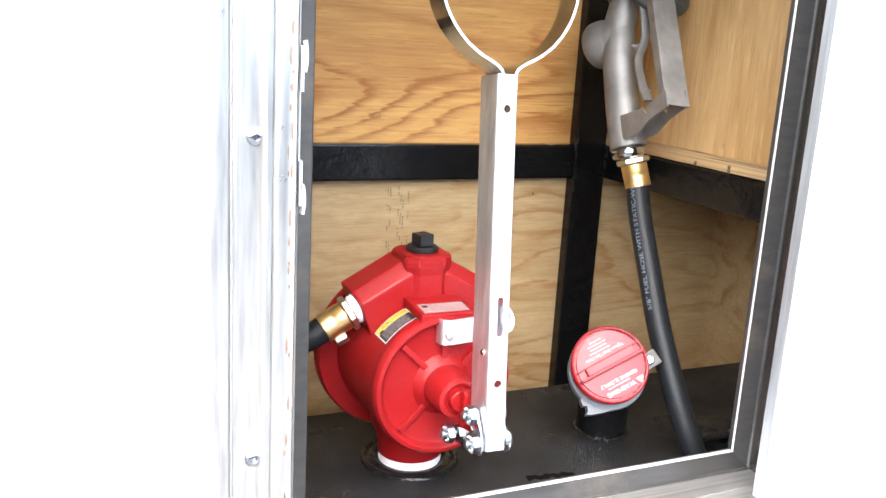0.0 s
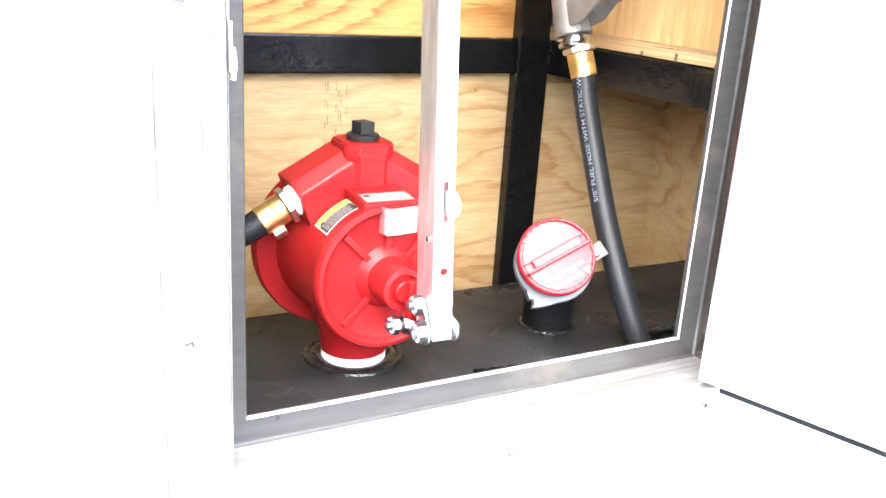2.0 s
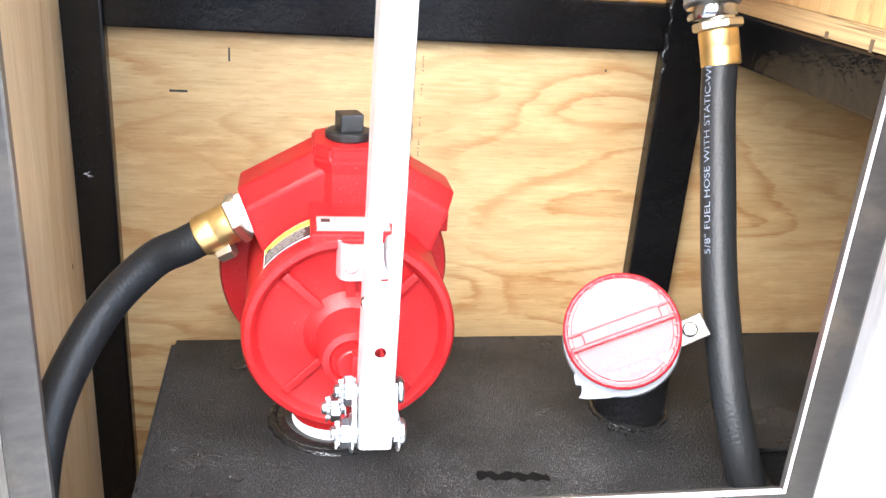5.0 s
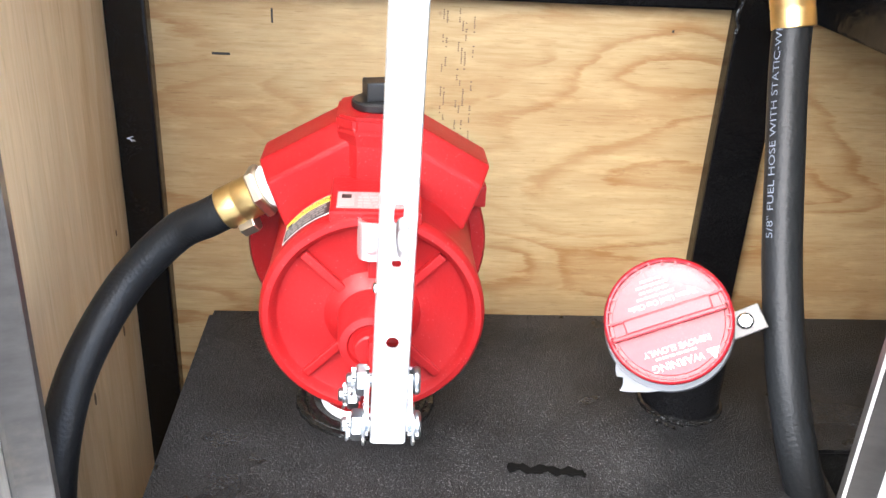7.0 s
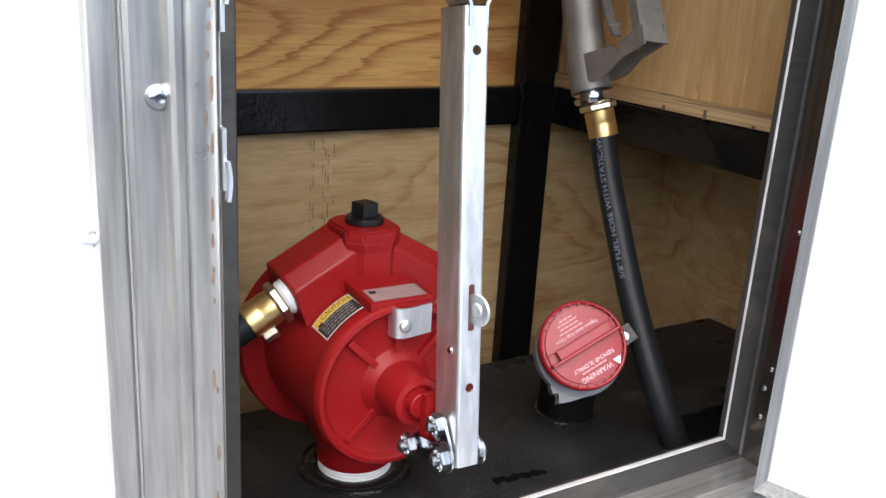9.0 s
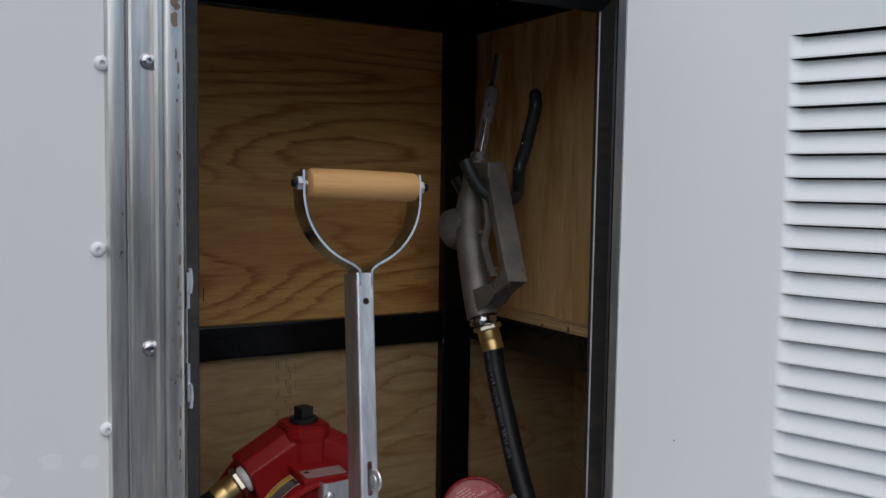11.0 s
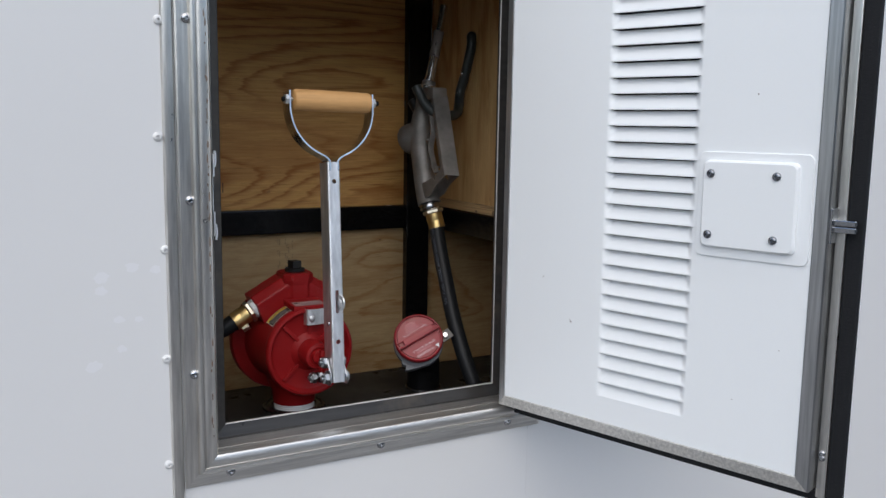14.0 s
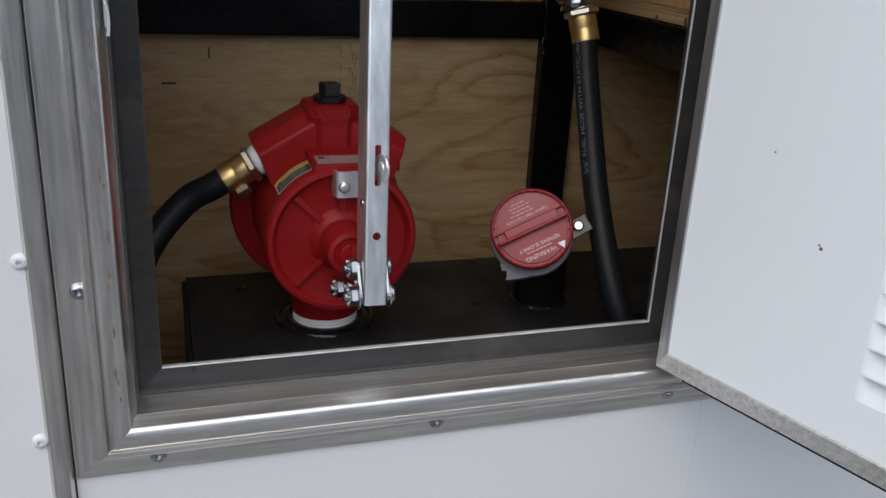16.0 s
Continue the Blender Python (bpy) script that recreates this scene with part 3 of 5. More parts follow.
for x, z, dx in ((0.755, 1.3110, 0.004), (0.755, 1.3615, 0.004), (0.8095, 1.336, 0.0)):
    bm = bmesh.new()
    path = spline([(x + 0.002 * math.sin(i * 1.9), BF - 0.001, z + (i - 3) * 0.007) for i in range(7)], 18)
    sweep(bm, path, circle(0.0026, 8), up=(0, 1, 0))
    part("weld_bead", bm, GLOSS_BLACK, steel_frame, smooth=True)

tuft = bmesh.new()
for dx, dz, lx_, lz_ in ((0.0, 0.0, 0.009, -0.003), (0.001, -0.001, 0.006, 0.003), (0.002, 0.001, 0.004, -0.005)):
    rod(tuft, (0.150 + dx, BF - 0.0006, 1.163 + dz), (0.150 + dx + lx_, BF - 0.0010, 1.163 + dz + lz_), 0.0003, 6, 0.0001)
part("dust_tuft", tuft, PRINT_WHITE, steel_frame, "pale wisp of dust")

# stamps, staples and pencil strokes on the lower panel
bm = bmesh.new()
rs = random.Random(7)
for x in (0.466, 0.4695, 0.482, 0.4855, 0.489, 0.497):
    z = 1.305 - rs.uniform(0.0, 0.02)
    while z > 1.155:
        for k in range(rs.randint(4, 9)):
            if rs.random() < 0.85:
                add_box(bm, x - 0.0010, x + rs.uniform(0.0002, 0.0010), BACK - 0.0004, BACK + 0.0002, z - 0.0012, z)
            z -= 0.0021
        z -= rs.uniform(0.005, 0.022)
part("ink_stamp", bm, INK, wall_back, "faded unreadable ink stamp")
bm = bmesh.new()
add_box(bm, 0.236, 0.254, BACK - 0.0005, BACK + 0.0002, 1.2455, 1.248)
add_box(bm, 0.2955, 0.2975, BACK - 0.0005, BACK + 0.0002, 1.279, 1.293)
add_box(bm, 0.6985, 0.7005, BACK - 0.0005, BACK + 0.0002, 1.284, 1.2865)
add_box(bm, 0.352, 0.3535, BACK - 0.0005, BACK + 0.0002, 1.397, 1.417)
part("staples", bm, PRINT_BLACK, wall_back, "small dark staple marks")

# ---- tank ----
TZ = 1.033
tank = empty("fuel_tank", "black coated flat topped steel fuel tank beneath the pump", "tank")
bm = bmesh.new()
tank_outline = [(0.245, 0.700), (0.742, 0.700), (0.742, 0.792), (0.860, 0.792), (0.860, 0.700), (1.050, 0.700), (1.050, 1.000), (0.245, 1.000)]
lo = [bm.verts.new((x, y, 0.7197)) for x, y in tank_outline]
hi = [bm.verts.new((x, y, TZ)) for x, y in tank_outline]
n = len(lo)
bm.faces.new(hi)
bm.faces.new(lo[::-1])
for i in range(n):
    bm.faces.new((lo[i], lo[(i + 1) % n], hi[(i + 1) % n], hi[i]))
bmesh.ops.bevel(bm, geom=[e for e in bm.edges if all(v.co.z > TZ - 0.001 for v in e.verts) or abs(e.verts[0].co.z - e.verts[1].co.z) > 0.1], offset=0.005, segments=3, affect="EDGES")
part("shell", bm, TANK_BLACK, tank)
bm = lathe([(0.034, -0.002), (0.050, -0.001), (0.0495, 0.002), (0.047, 0.0035), (0.042, 0.0035), (0.0395, 0.0015), (0.034, 0.0005)], Matrix.Translation((0.397, 0.853, TZ)), 48)
part("bung", bm, GLOSS_BLACK, tank, "glossy black welded bung", True)


def weld_ring(cx, cy, z, r, thick, parent, name="weld_bead"):
    rr = random.Random(3)
    pts = []
    for i in range(96):
        a = 2 * math.pi * i / 96
        q = r + thick * 0.10 * math.sin(23 * a) + rr.uniform(-1, 1) * thick * 0.08
        pts.append(Vector((cx + q * math.cos(a), cy + q * math.sin(a), z + rr.uniform(-1, 1) * thick * 0.06)))
    bm = bmesh.new()
    sweep(bm, pts + [pts[0]], circle(thick, 8), caps=False)
    return part(name, bm, GLOSS_BLACK, parent, smooth=True)


weld_ring(0.397, 0.853, TZ, 0.0525, 0.0040, tank)

# filler neck: an upright pipe with an angled mouth
CAPC, CAPN = Vector((0.6105, 0.780, 1.1515)), Vector((-0.36, -0.78, 0.52)).normalized()
bm = bmesh.new()
neck = spline([(0.660, 0.852, TZ - 0.004), (0.660, 0.852, 1.062), (0.655, 0.846, 1.090), tuple(CAPC - CAPN * 0.040), tuple(CAPC - CAPN * 0.016)], 26)
sweep(bm, neck, circle(0.0315, 32), up=(0, 1, 0))
part("filler_neck", bm, BLACK_STEEL, tank, "black painted filler pipe", True)
weld_ring(0.660, 0.852, TZ + 0.0005, 0.0325, 0.003, tank)
bm = bmesh.new()
rs = random.Random(11)
for i in range(16):
    x, y = 0.642 + rs.uniform(-0.012, 0.034), 0.815 + rs.uniform(-0.004, 0.006)
    bmesh.ops.create_icosphere(bm, subdivisions=1, radius=rs.uniform(0.0008, 0.0022), matrix=Matrix.Translation((x, y, TZ + 0.0018)))
part("weld_spatter", bm, GLOSS_BLACK, tank, "black glossy weld spatter")
bm = bmesh.new()
drip = spline([(0.503, 0.7640, TZ), (0.512, 0.7655, TZ), (0.521, 0.7615, TZ), (0.531, 0.7635, TZ), (0.540, 0.7600, TZ), (0.550, 0.7605, TZ), (0.561, 0.7570, TZ)], 40)
edge = [0.0030 + 0.0026 * math.sin(0.42 * i + 0.6) ** 2 + rs.uniform(-0.0004, 0.0004) for i in range(40)]
edge[0] = edge[-1] = 0.001
near = [bm.verts.new((p.x, p.y - w, TZ + 0.0007)) for p, w in zip(drip, edge)]
far = [bm.verts.new((p.x, p.y + w, TZ + 0.0007)) for p, w in zip(drip, edge)]
for i in range(39):
    bm.faces.new((near[i], near[i + 1], far[i + 1], far[i]))
r = bmesh.ops.extrude_face_region(bm, geom=bm.faces[:])
bmesh.ops.translate(bm, vec=(0, 0, -0.001), verts=[v for v in r["geom"] if isinstance(v, bmesh.types.BMVert)])
part("drip", bm, DRIP, tank, "dark oily drip")

# ---- fuel cap ----
cz = CAPN
cx = Vector((0.908, -0.08, 0.41))
cx = (cx - cz * cx.dot(cz)).normalized()
cy = cz.cross(cx)
cap_m = Matrix.Translation(CAPC) @ Matrix((cx, cy, cz)).transposed().to_4x4()
cap = empty("fuel_cap", "faded red plastic fuel cap with white warning print", "cap")
R = 0.0445
part("body", lathe([(0, -0.013), (R - 0.004, -0.013), (R, -0.010), (R + 0.0006, 0.001), (R - 0.0004, 0.0030), (R - 0.0014, 0.0036), (R - 0.0026, 0.0032), (R - 0.0031, -0.0014), (R - 0.0056, -0.0014), (R - 0.0061, 0.0009), (0.020, 0.0022), (0, 0.0024)], cap_m, 64), CAP_RED, cap, smooth=True)
for k in range(28):
    a = 2 * math.pi * k / 28
    part("rim_lug", box(R - 0.0046, R - 0.0010, -0.0006, 0.0006, 0.000, 0.0036, 0.0002, cap_m @ Matrix.Rotation(a, 4, "Z")), CAP_RED, cap)
bm = bmesh.new()
add_box(bm, -0.0405, 0.0405, -0.0048, -0.0016, -0.0010, 0.0120, 0.0012, cap_m)
add_box(bm, -0.030, 0.032, -0.0020, 0.0080, 0.0010, 0.0098, 0.0012, cap_m)
add_box(bm, -0.0395, 0.0395, 0.0074, 0.0092, 0.0010, 0.0052, 0.0008, cap_m)
part("grip_bar", bm, CAP_RED, cap)


def cap_print(text, size, x, y, z=0.0028):
    bm = letters(text, size)
    bmesh.ops.transform(bm, matrix=cap_m @ Matrix.Translation((x, y, z)) @ Matrix.Rotation(math.pi, 4, "Z"), verts=bm.verts)
    return part("print", bm, PRINT_FADED, cap)


cap_print("WARNING", 0.0076, -0.003, -0.0300)
cap_print("REMOVE SLOWLY", 0.0060, 0.000, -0.0190)
cap_print("Tighten Until Cap Clicks", 0.0050, 0.001, 0.0145)
for w, n, y in ((0.028, 5, 0.0195), (0.022, 4, 0.0235), (0.024, 5, 0.0275), (0.016, 3, 0.0312), (0.030, 6, -0.0241)):
    bm = bmesh.new()
    for j in range(n):
        x0 = -w / 2 - 0.002 + w * j / n
        add_box(bm, x0, x0 + w / n * 0.8, y - 0.0008, y + 0.0008, 0.0026, 0.0030, 0, cap_m)
    part("small_print", bm, PRINT_PINK, cap, "unreadable small white print")
bm = bmesh.new()
add_prism(bm, [(-0.0045, 0), (0.0045, 0), (0, 0.0078)], -0.0002, 0.0002)
bmesh.ops.transform(bm, matrix=cap_m @ Matrix.Translation((0.0225, -0.0272, 0.0029)) @ Matrix.Rotation(math.pi, 4, "Z") @ Matrix.Rotation(-math.pi / 2, 4, "X"), verts=bm.verts)
part("warning_sign", bm, PRINT_WHITE, cap)
collar = empty("locking_collar", "grey locking collar with an eared tab round the cap", "collar")
part("ring", lathe([(0.030, -0.0145), (R + 0.0005, -0.0145), (R + 0.0016, -0.017), (R + 0.0010, -0.026), (R - 0.003, -0.030), (0.0318, -0.030)], cap_m @ Matrix.Translation((-0.002, -0.0040, 0)), 56), GREY_PLASTIC, collar, smooth=True)
bm = bmesh.new()
ear = [(-0.043, -0.012), (-0.0475, -0.020), (-0.0485, -0.0265), (-0.0425, -0.0275), (-0.0445, -0.0330), (-0.0500, -0.0365), (-0.0440, -0.0395), (-0.030, -0.0435), (-0.012, -0.0468), (0.004, -0.0470), (0.010, -0.030), (-0.020, -0.018)]
add_prism(bm, ear, -0.0295, -0.0150, 0.001)
bmesh.ops.transform(bm, matrix=cap_m @ Matrix(((1, 0, 0, 0), (0, 0, 1, 0), (0, 1, 0, 0), (0, 0, 0, 1))), verts=bm.verts)
part("ear", bm, GREY_PLASTIC, collar)
part("hasp", box(0.030, 0.0640, -0.0095, 0.0095, -0.0285, -0.0262, 0.0008, cap_m @ Matrix.Translation((0, -0.0190, 0)) @ Matrix.Rotation(radians(4), 4, "Z")), ALU_DARK, collar, "dull grey hasp tab")
bm = bmesh.new()
rod(bm, cap_m @ Vector((0.0505, -0.0150, -0.0262)), cap_m @ Vector((0.0505, -0.0150, -0.0215)), 0.0058, 20, 0.0014)
part("bolt", bm, STEEL, collar, smooth=True)

# ---- hand pump ----
PX, PZ = 0.4025, 1.1545
FY = Matrix.Translation((PX, 0, PZ)) @ Matrix.Rotation(radians(-90), 4, "X")   # local z runs along +y
pump = empty("hand_pump", "red enamelled rotary hand fuel pump screwed into the tank", "pump")
pump.location = (-0.0005, 0.0, -0.005)
part("housing", lathe([(0.060, 0.7935), (0.0772, 0.7938), (0.0772, 0.900), (0.080, 0.904), (0, 0.904)], FY, 72), RED, pump, smooth=True)
part("back_flange", lathe([(0, 0.903), (0.0945, 0.903), (0.0965, 0.906), (0.0965, 0.920), (0.094, 0.923), (0, 0.923)], Matrix.Translation((-0.0055, 0, 0)) @ FY, 72), RED, pump, smooth=True)
part("front_cover", lathe([(0, 0.7865), (0.030, 0.7865), (0.0655, 0.7870), (0.0675, 0.7855), (0.0690, 0.7810), (0.0715, 0.7792), (0.0755, 0.7798), (0.0780, 0.7830), (0.0785, 0.7905), (0.0774, 0.7935), (0.060, 0.7940)], FY, 72), RED, pump, smooth=True)
for a in (45, 135, 225, 315):
    bm = bmesh.new()
    add_box(bm, 0.026, 0.0665, -0.0032, 0.0032, 0.7822, 0.7872, 0.0012)
    bmesh.ops.transform(bm, matrix=FY @ Matrix.Rotation(radians(a), 4, "Z"), verts=bm.verts)
    part("rib", bm, RED, pump)
part("hub", lathe([(0.034, 0.7870), (0.030, 0.7825), (0.0245, 0.778), (0.0222, 0.748), (0.0212, 0.7450), (0.0165, 0.7435), (0.0150, 0.7455), (0.0120, 0.7460), (0.0115, 0.7380), (0.0105, 0.7370), (0, 0.7370)], FY, 40), RED, pump, smooth=True)
# the two outlet arms and the top boss
bm = bmesh.new()
roof = [(0.3195, 1.2435), (0.3790, 1.2765), (0.4260, 1.2765), (0.4855, 1.2435), (0.4670, 1.1985), (0.4430, 1.2100), (0.3620, 1.2100), (0.3380, 1.1985)]
brow = [(0.3262, 1.2320), (0.3825, 1.2635), (0.4225, 1.2635), (0.4788, 1.2320)] + roof[4:]
loops = [[bm.verts.new((x, y, z)) for x, z in ring] for ring, y in ((brow, 0.834), (roof, 0.849), (roof, 0.889))]
bm.faces.new(loops[0])
bm.faces.new(loops[2][::-1])
for a, b in zip(loops, loops[1:]):
    for i in range(8):
        bm.faces.new((a[i], b[i], b[(i + 1) % 8], a[(i + 1) % 8]))
bmesh.ops.bevel(bm, geom=bm.edges[:], offset=0.0022, segments=2, affect="EDGES", profile=0.6)
part("outlet_arm", bm, RED, pump)
bm = bmesh.new()
boss = [(0.375, 0.838), (0.388, 0.8275), (0.417, 0.8275), (0.430, 0.838), (0.430, 0.880), (0.417, 0.8905), (0.388, 0.8905), (0.375, 0.880)]
lo = [bm.verts.new((x * 0.90 + PX * 0.10, y * 0.94 + 0.858 * 0.06, 1.200)) for x, y in boss]
mid = [bm.verts.new((x * 0.90 + PX * 0.10, y * 0.94 + 0.858 * 0.06, 1.262)) for x, y in boss]
hi = [bm.verts.new((x, y, 1.2725)) for x, y in boss]
top = [bm.verts.new((x, y, 1.2825)) for x, y in boss]
bm.faces.new(top)
for a, b in ((lo, mid), (mid, hi), (hi, top)):
    for i in range(8):
        bm.faces.new((a[i], a[(i + 1) % 8], b[(i + 1) % 8], b[i]))
bmesh.ops.bevel(bm, geom=[e for e in bm.edges if all(v.co.z > 1.268 for v in e.verts)], offset=0.0022, segments=2, affect="EDGES")
part("top_boss", bm, RED, pump)
part("web", box(PX - 0.0035, PX + 0.0035, 0.7828, 0.7885, PZ + 0.024, PZ + 0.0675, 0.001), RED, pump)
bm = bmesh.new()
add_box(bm, -0.0305, 0.0305, -0.023, 0.030, -0.006, 0.004, 0.002)
bmesh.ops.transform(bm, matrix=Matrix.Translation((PX + 0.001, 0.804, 1.2325)) @ Matrix.Rotation(radians(5), 4, "X"), verts=bm.verts)
part("plate_pad", bm, RED, pump)
pm = Matrix.Translation((PX + 0.001, 0.804, 1.2325)) @ Matrix.Rotation(radians(5), 4, "X") @ Matrix.Translation((0, 0, 0.0042))
pm = pm @ Matrix.Translation((0, -0.007, 0)) @ Matrix.Diagonal((1, 1.35, 1, 1))
plate = part("name_plate", box(-0.026, 0.026, -0.0085, 0.0085, -0.0004, 0.0003, 0, pm), PLATE_METAL, pump, "scuffed pale name plate")
bm = bmesh.new()
rs = random.Random(5)
for row in range(5):
    x = -0.012 if row > 0 else -0.010
    while x < 0.023:
        w = rs.uniform(0.002, 0.006)
        add_box(bm, x, min(x + w, 0.025), 0.0066 - row * 0.0032 - 0.0018, 0.0066 - row * 0.0032, 0.0003, 0.0006, 0, pm)
        x += w + 0.001
add_box(bm, -0.025, -0.0145, -0.007, 0.0072, 0.0003, 0.0006, 0, pm)
part("plate_print", bm, PLATE_PRINT, plate)
bm = bmesh.new()
add_box(bm, -0.023, -0.0165, 0.001, 0.0050, 0.0006, 0.0008, 0, pm)
part("plate_mark", bm, PRINT_BLACK, plate)


def on_housing(bm, r, a0, y0):
    """Wraps a flat x, y drawing round the housing: x runs round it, y towards the back."""
    for v in bm.verts:
        a = a0 - v.co.x / 0.0775
        v.co = Vector((PX + (r + v.co.z) * math.cos(a), y0 + v.co.y, PZ + (r + v.co.z) * math.sin(a)))
    return bm


def sheet(w, h, nx, z, x=0.0, y=0.0):
    bm = bmesh.new()
    bmesh.ops.create_grid(bm, x_segments=nx, y_segments=1, size=0.5, matrix=Matrix.Translation((x, y, z)) @ Matrix.Diagonal((w, h, 1, 1)))
    return bm


LA, LY = radians(127), 0.8125
label_ob = part("warning_label", on_housing(sheet(0.043, 0.034, 12, 0.0004), 0.0775, LA, LY), LABEL_WHITE, pump, "small warning label, yellow over black")
part("label_field", on_housing(sheet(0.0405, 0.0205, 12, 0.0007, 0, -0.0055), 0.0775, LA, LY), PRINT_BLACK, label_ob)
part("label_band", on_housing(sheet(0.0405, 0.0098, 12, 0.0007, 0, 0.0105), 0.0775, LA, LY), YELLOW, label_ob)
bm = letters("CAUTION", 0.0072)
bmesh.ops.transform(bm, matrix=Matrix.Translation((0.004, 0.0105, 0.0010)) @ Matrix.Diagonal((0.95, 1.3, 1, 1)), verts=bm.verts)
part("label_word", on_housing(bm, 0.0775, LA, LY), PRINT_BLACK, label_ob)
bm = bmesh.new()
for row in range(4):
    x = -0.0175
    while x < 0.016:
        w = rs.uniform(0.002, 0.007)
        add_box(bm, x, min(0.0180, x + w), 0.0022 - row * 0.0044 - 0.0019, 0.0022 - row * 0.0044, 0.0009, 0.0011)
        x += w + 0.0012
part("label_lines", on_housing(bm, 0.0775, LA, LY), LABEL_GREY, label_ob)
bm = bmesh.new()
add_prism(bm, [(-0.0032, 0), (0.0032, 0), (0, 0.0052)], 0, 0.0003)
bmesh.ops.transform(bm, matrix=Matrix.Translation((-0.0155, 0.0070, 0.0012)) @ Matrix.Diagonal((1, 1.3, 1, 1)) @ Matrix.Rotation(-math.pi / 2, 4, "X") @ Matrix.Diagonal((1, 1, -1, 1)), verts=bm.verts)
part("label_sign", on_housing(bm, 0.0775, LA, LY), PRINT_BLACK, label_ob)

part("base_neck", lathe([(0.050, 1.110), (0.046, 1.085), (0.0390, 1.072), (0.0376, 1.054), (0.0366, 1.0488), (0.030, 1.0484)], Matrix.Translation((0.3975, 0.853, 0)), 48), RED, pump, smooth=True)
bm = bmesh.new()
add_lathe(bm, [(0.030, 1.0490), (0.0355, 1.0484), (0.0362, 1.0466), (0.0354, 1.0450), (0.0362, 1.0432), (0.0354, 1.0416), (0.0361, 1.0398), (0.0350, 1.0380), (0.030, 1.034)], Matrix.Translation((0.3975, 0.853, 0)), 48)
part("thread_tape", bm, TAPE, pump, "white thread sealing tape", True)
plug = part("plug", lathe([(0, 1.2822), (0.0165, 1.2822), (0.0178, 1.2835), (0.0178, 1.2875), (0.0165, 1.2888), (0, 1.2888)], Matrix.Translation((0.4025, 0.858, 0)), 36), BLACK_PLASTIC, pump, "black square headed plug", True)
part("square_head", box(-0.0088, 0.0088, -0.0088, 0.0088, 1.2885, 1.3020, 0.0012, Matrix.Translation((0.4025, 0.858, 0)) @ Matrix.Rotation(radians(14), 4, "Z")), BLACK_PLASTIC, plug)
bm = bmesh.new()
add_box(bm, 0.455, 0.489, 0.885, 0.905, 1.196, 1.214, 0.002)
part("rear_lug", bm, RED, pump)

# hub crank and the lever with its D grip
LB, LT = Vector((0.4134, 0.6800, 1.1295)), Vector((0.4214, 0.7226, 1.4813))
lz = (LT - LB).normalized()
lx = Vector((1, 0, 0))
lx = (lx - lz * lx.dot(lz)).normalized()
ly = lz.cross(lx)
LM = Matrix.Translation(LB) @ Matrix((lx, ly, lz)).transposed().to_4x4()    # x across, y to the back, z up the lever
LEN = (LT - LB).length
bm = bmesh.new()
add_box(bm, 0.4000, 0.4205, 0.7270, 0.7395, 1.1180, 1.1680, 0.004)
add_box(bm, 0.4045, 0.4175, 0.6980, 0.7300, 1.1200, 1.1370, 0.003)
part("crank", bm, RED, pump, smooth=True)

lever = part("lever", bmesh.new(), ZINC, pump, "bright zinc plated channel lever with a wooden D grip")
W2, D, T = 0.0108, 0.034, 0.0022
bm = bmesh.new()
sec = [(-W2, D), (-W2, 0.0025), (-W2 + 0.0009, 0.0008), (-W2 + 0.0025, 0), (W2 - 0.0025, 0), (W2 - 0.0009, 0.0008), (W2, 0.0025), (W2, D), (W2 - T, D), (W2 - T, T), (-W2 + T, T), (-W2 + T, D)]
a = [bm.verts.new(LM @ Vector((u, v, -0.0035))) for u, v in sec]
b = [bm.verts.new(LM @ Vector((u, v, LEN))) for u, v in sec]
n = len(a)
for i in range(n):
    bm.faces.new((a[i], a[(i + 1) % n], b[(i + 1) % n], b[i]))
bm.faces.new(a)
bm.faces.new(b[::-1])
channel = part("channel", bm, ZINC, lever)
bm = bmesh.new()
for h, r in ((0.0626, 0.0038), (0.323, 0.0038)):
    rod(bm, LM @ Vector((0, -0.01, h)), LM @ Vector((0, 0.02, h)), r, 20)
add_box(bm, -0.0028, 0.0028, -0.01, 0.02, 0.1090, 0.1465, 0.002, LM)
cut(channel, bm)
bm = bmesh.new()
dc, dd = LM @ Vector((0.0042, -0.004, 0.1265)), Vector((-0.975, -0.22, 0.0))
add_lathe(bm, [(0, 0.0006), (0.0045, 0.0006), (0.0055, -0.0006), (0.0112, -0.0006), (0.0128, 0.0002), (0.0132, 0.0014), (0.0124, 0.0026), (0.0108, 0.0022), (0.0060, 0.0022), (0.0050, 0.0034), (0, 0.0034)], axis_frame(dc, dc + dd)[0], 32)
part("keeper_disc", bm, ZINC, lever, smooth=True)
screw_head("side_rivet", LM @ Vector((-W2, 0.012, 0.092)), -lx, 0.0034, lever, STEEL, socket=False)
# strap that carries the grip
GZ = 0.098
arc = [(-0.0070, -0.014), (-0.0070, -0.002), (-0.0082, 0.0035), (-0.016, 0.0095)]
left = [p for p in arc[:4]] + [(-0.030, 0.0165), (-0.045, 0.0275), (-0.058, 0.0430), (-0.0665, 0.0600), (-0.0705, 0.0780), (-0.0712, 0.0930), (-0.0712, 0.1120)]
for s, nm in ((1, "strap"), (-1, "strap")):
    pts = spline([LM @ Vector((s * u, 0.0130, LEN + v)) for u, v in left], 44)
    bm = bmesh.new()
    sweep(bm, pts, [(0.0152, -0.0013), (0.0152, 0.0013), (-0.0152, 0.0013), (-0.0152, -0.0013)], up=ly)
    part(nm, bm, STRAP, lever)
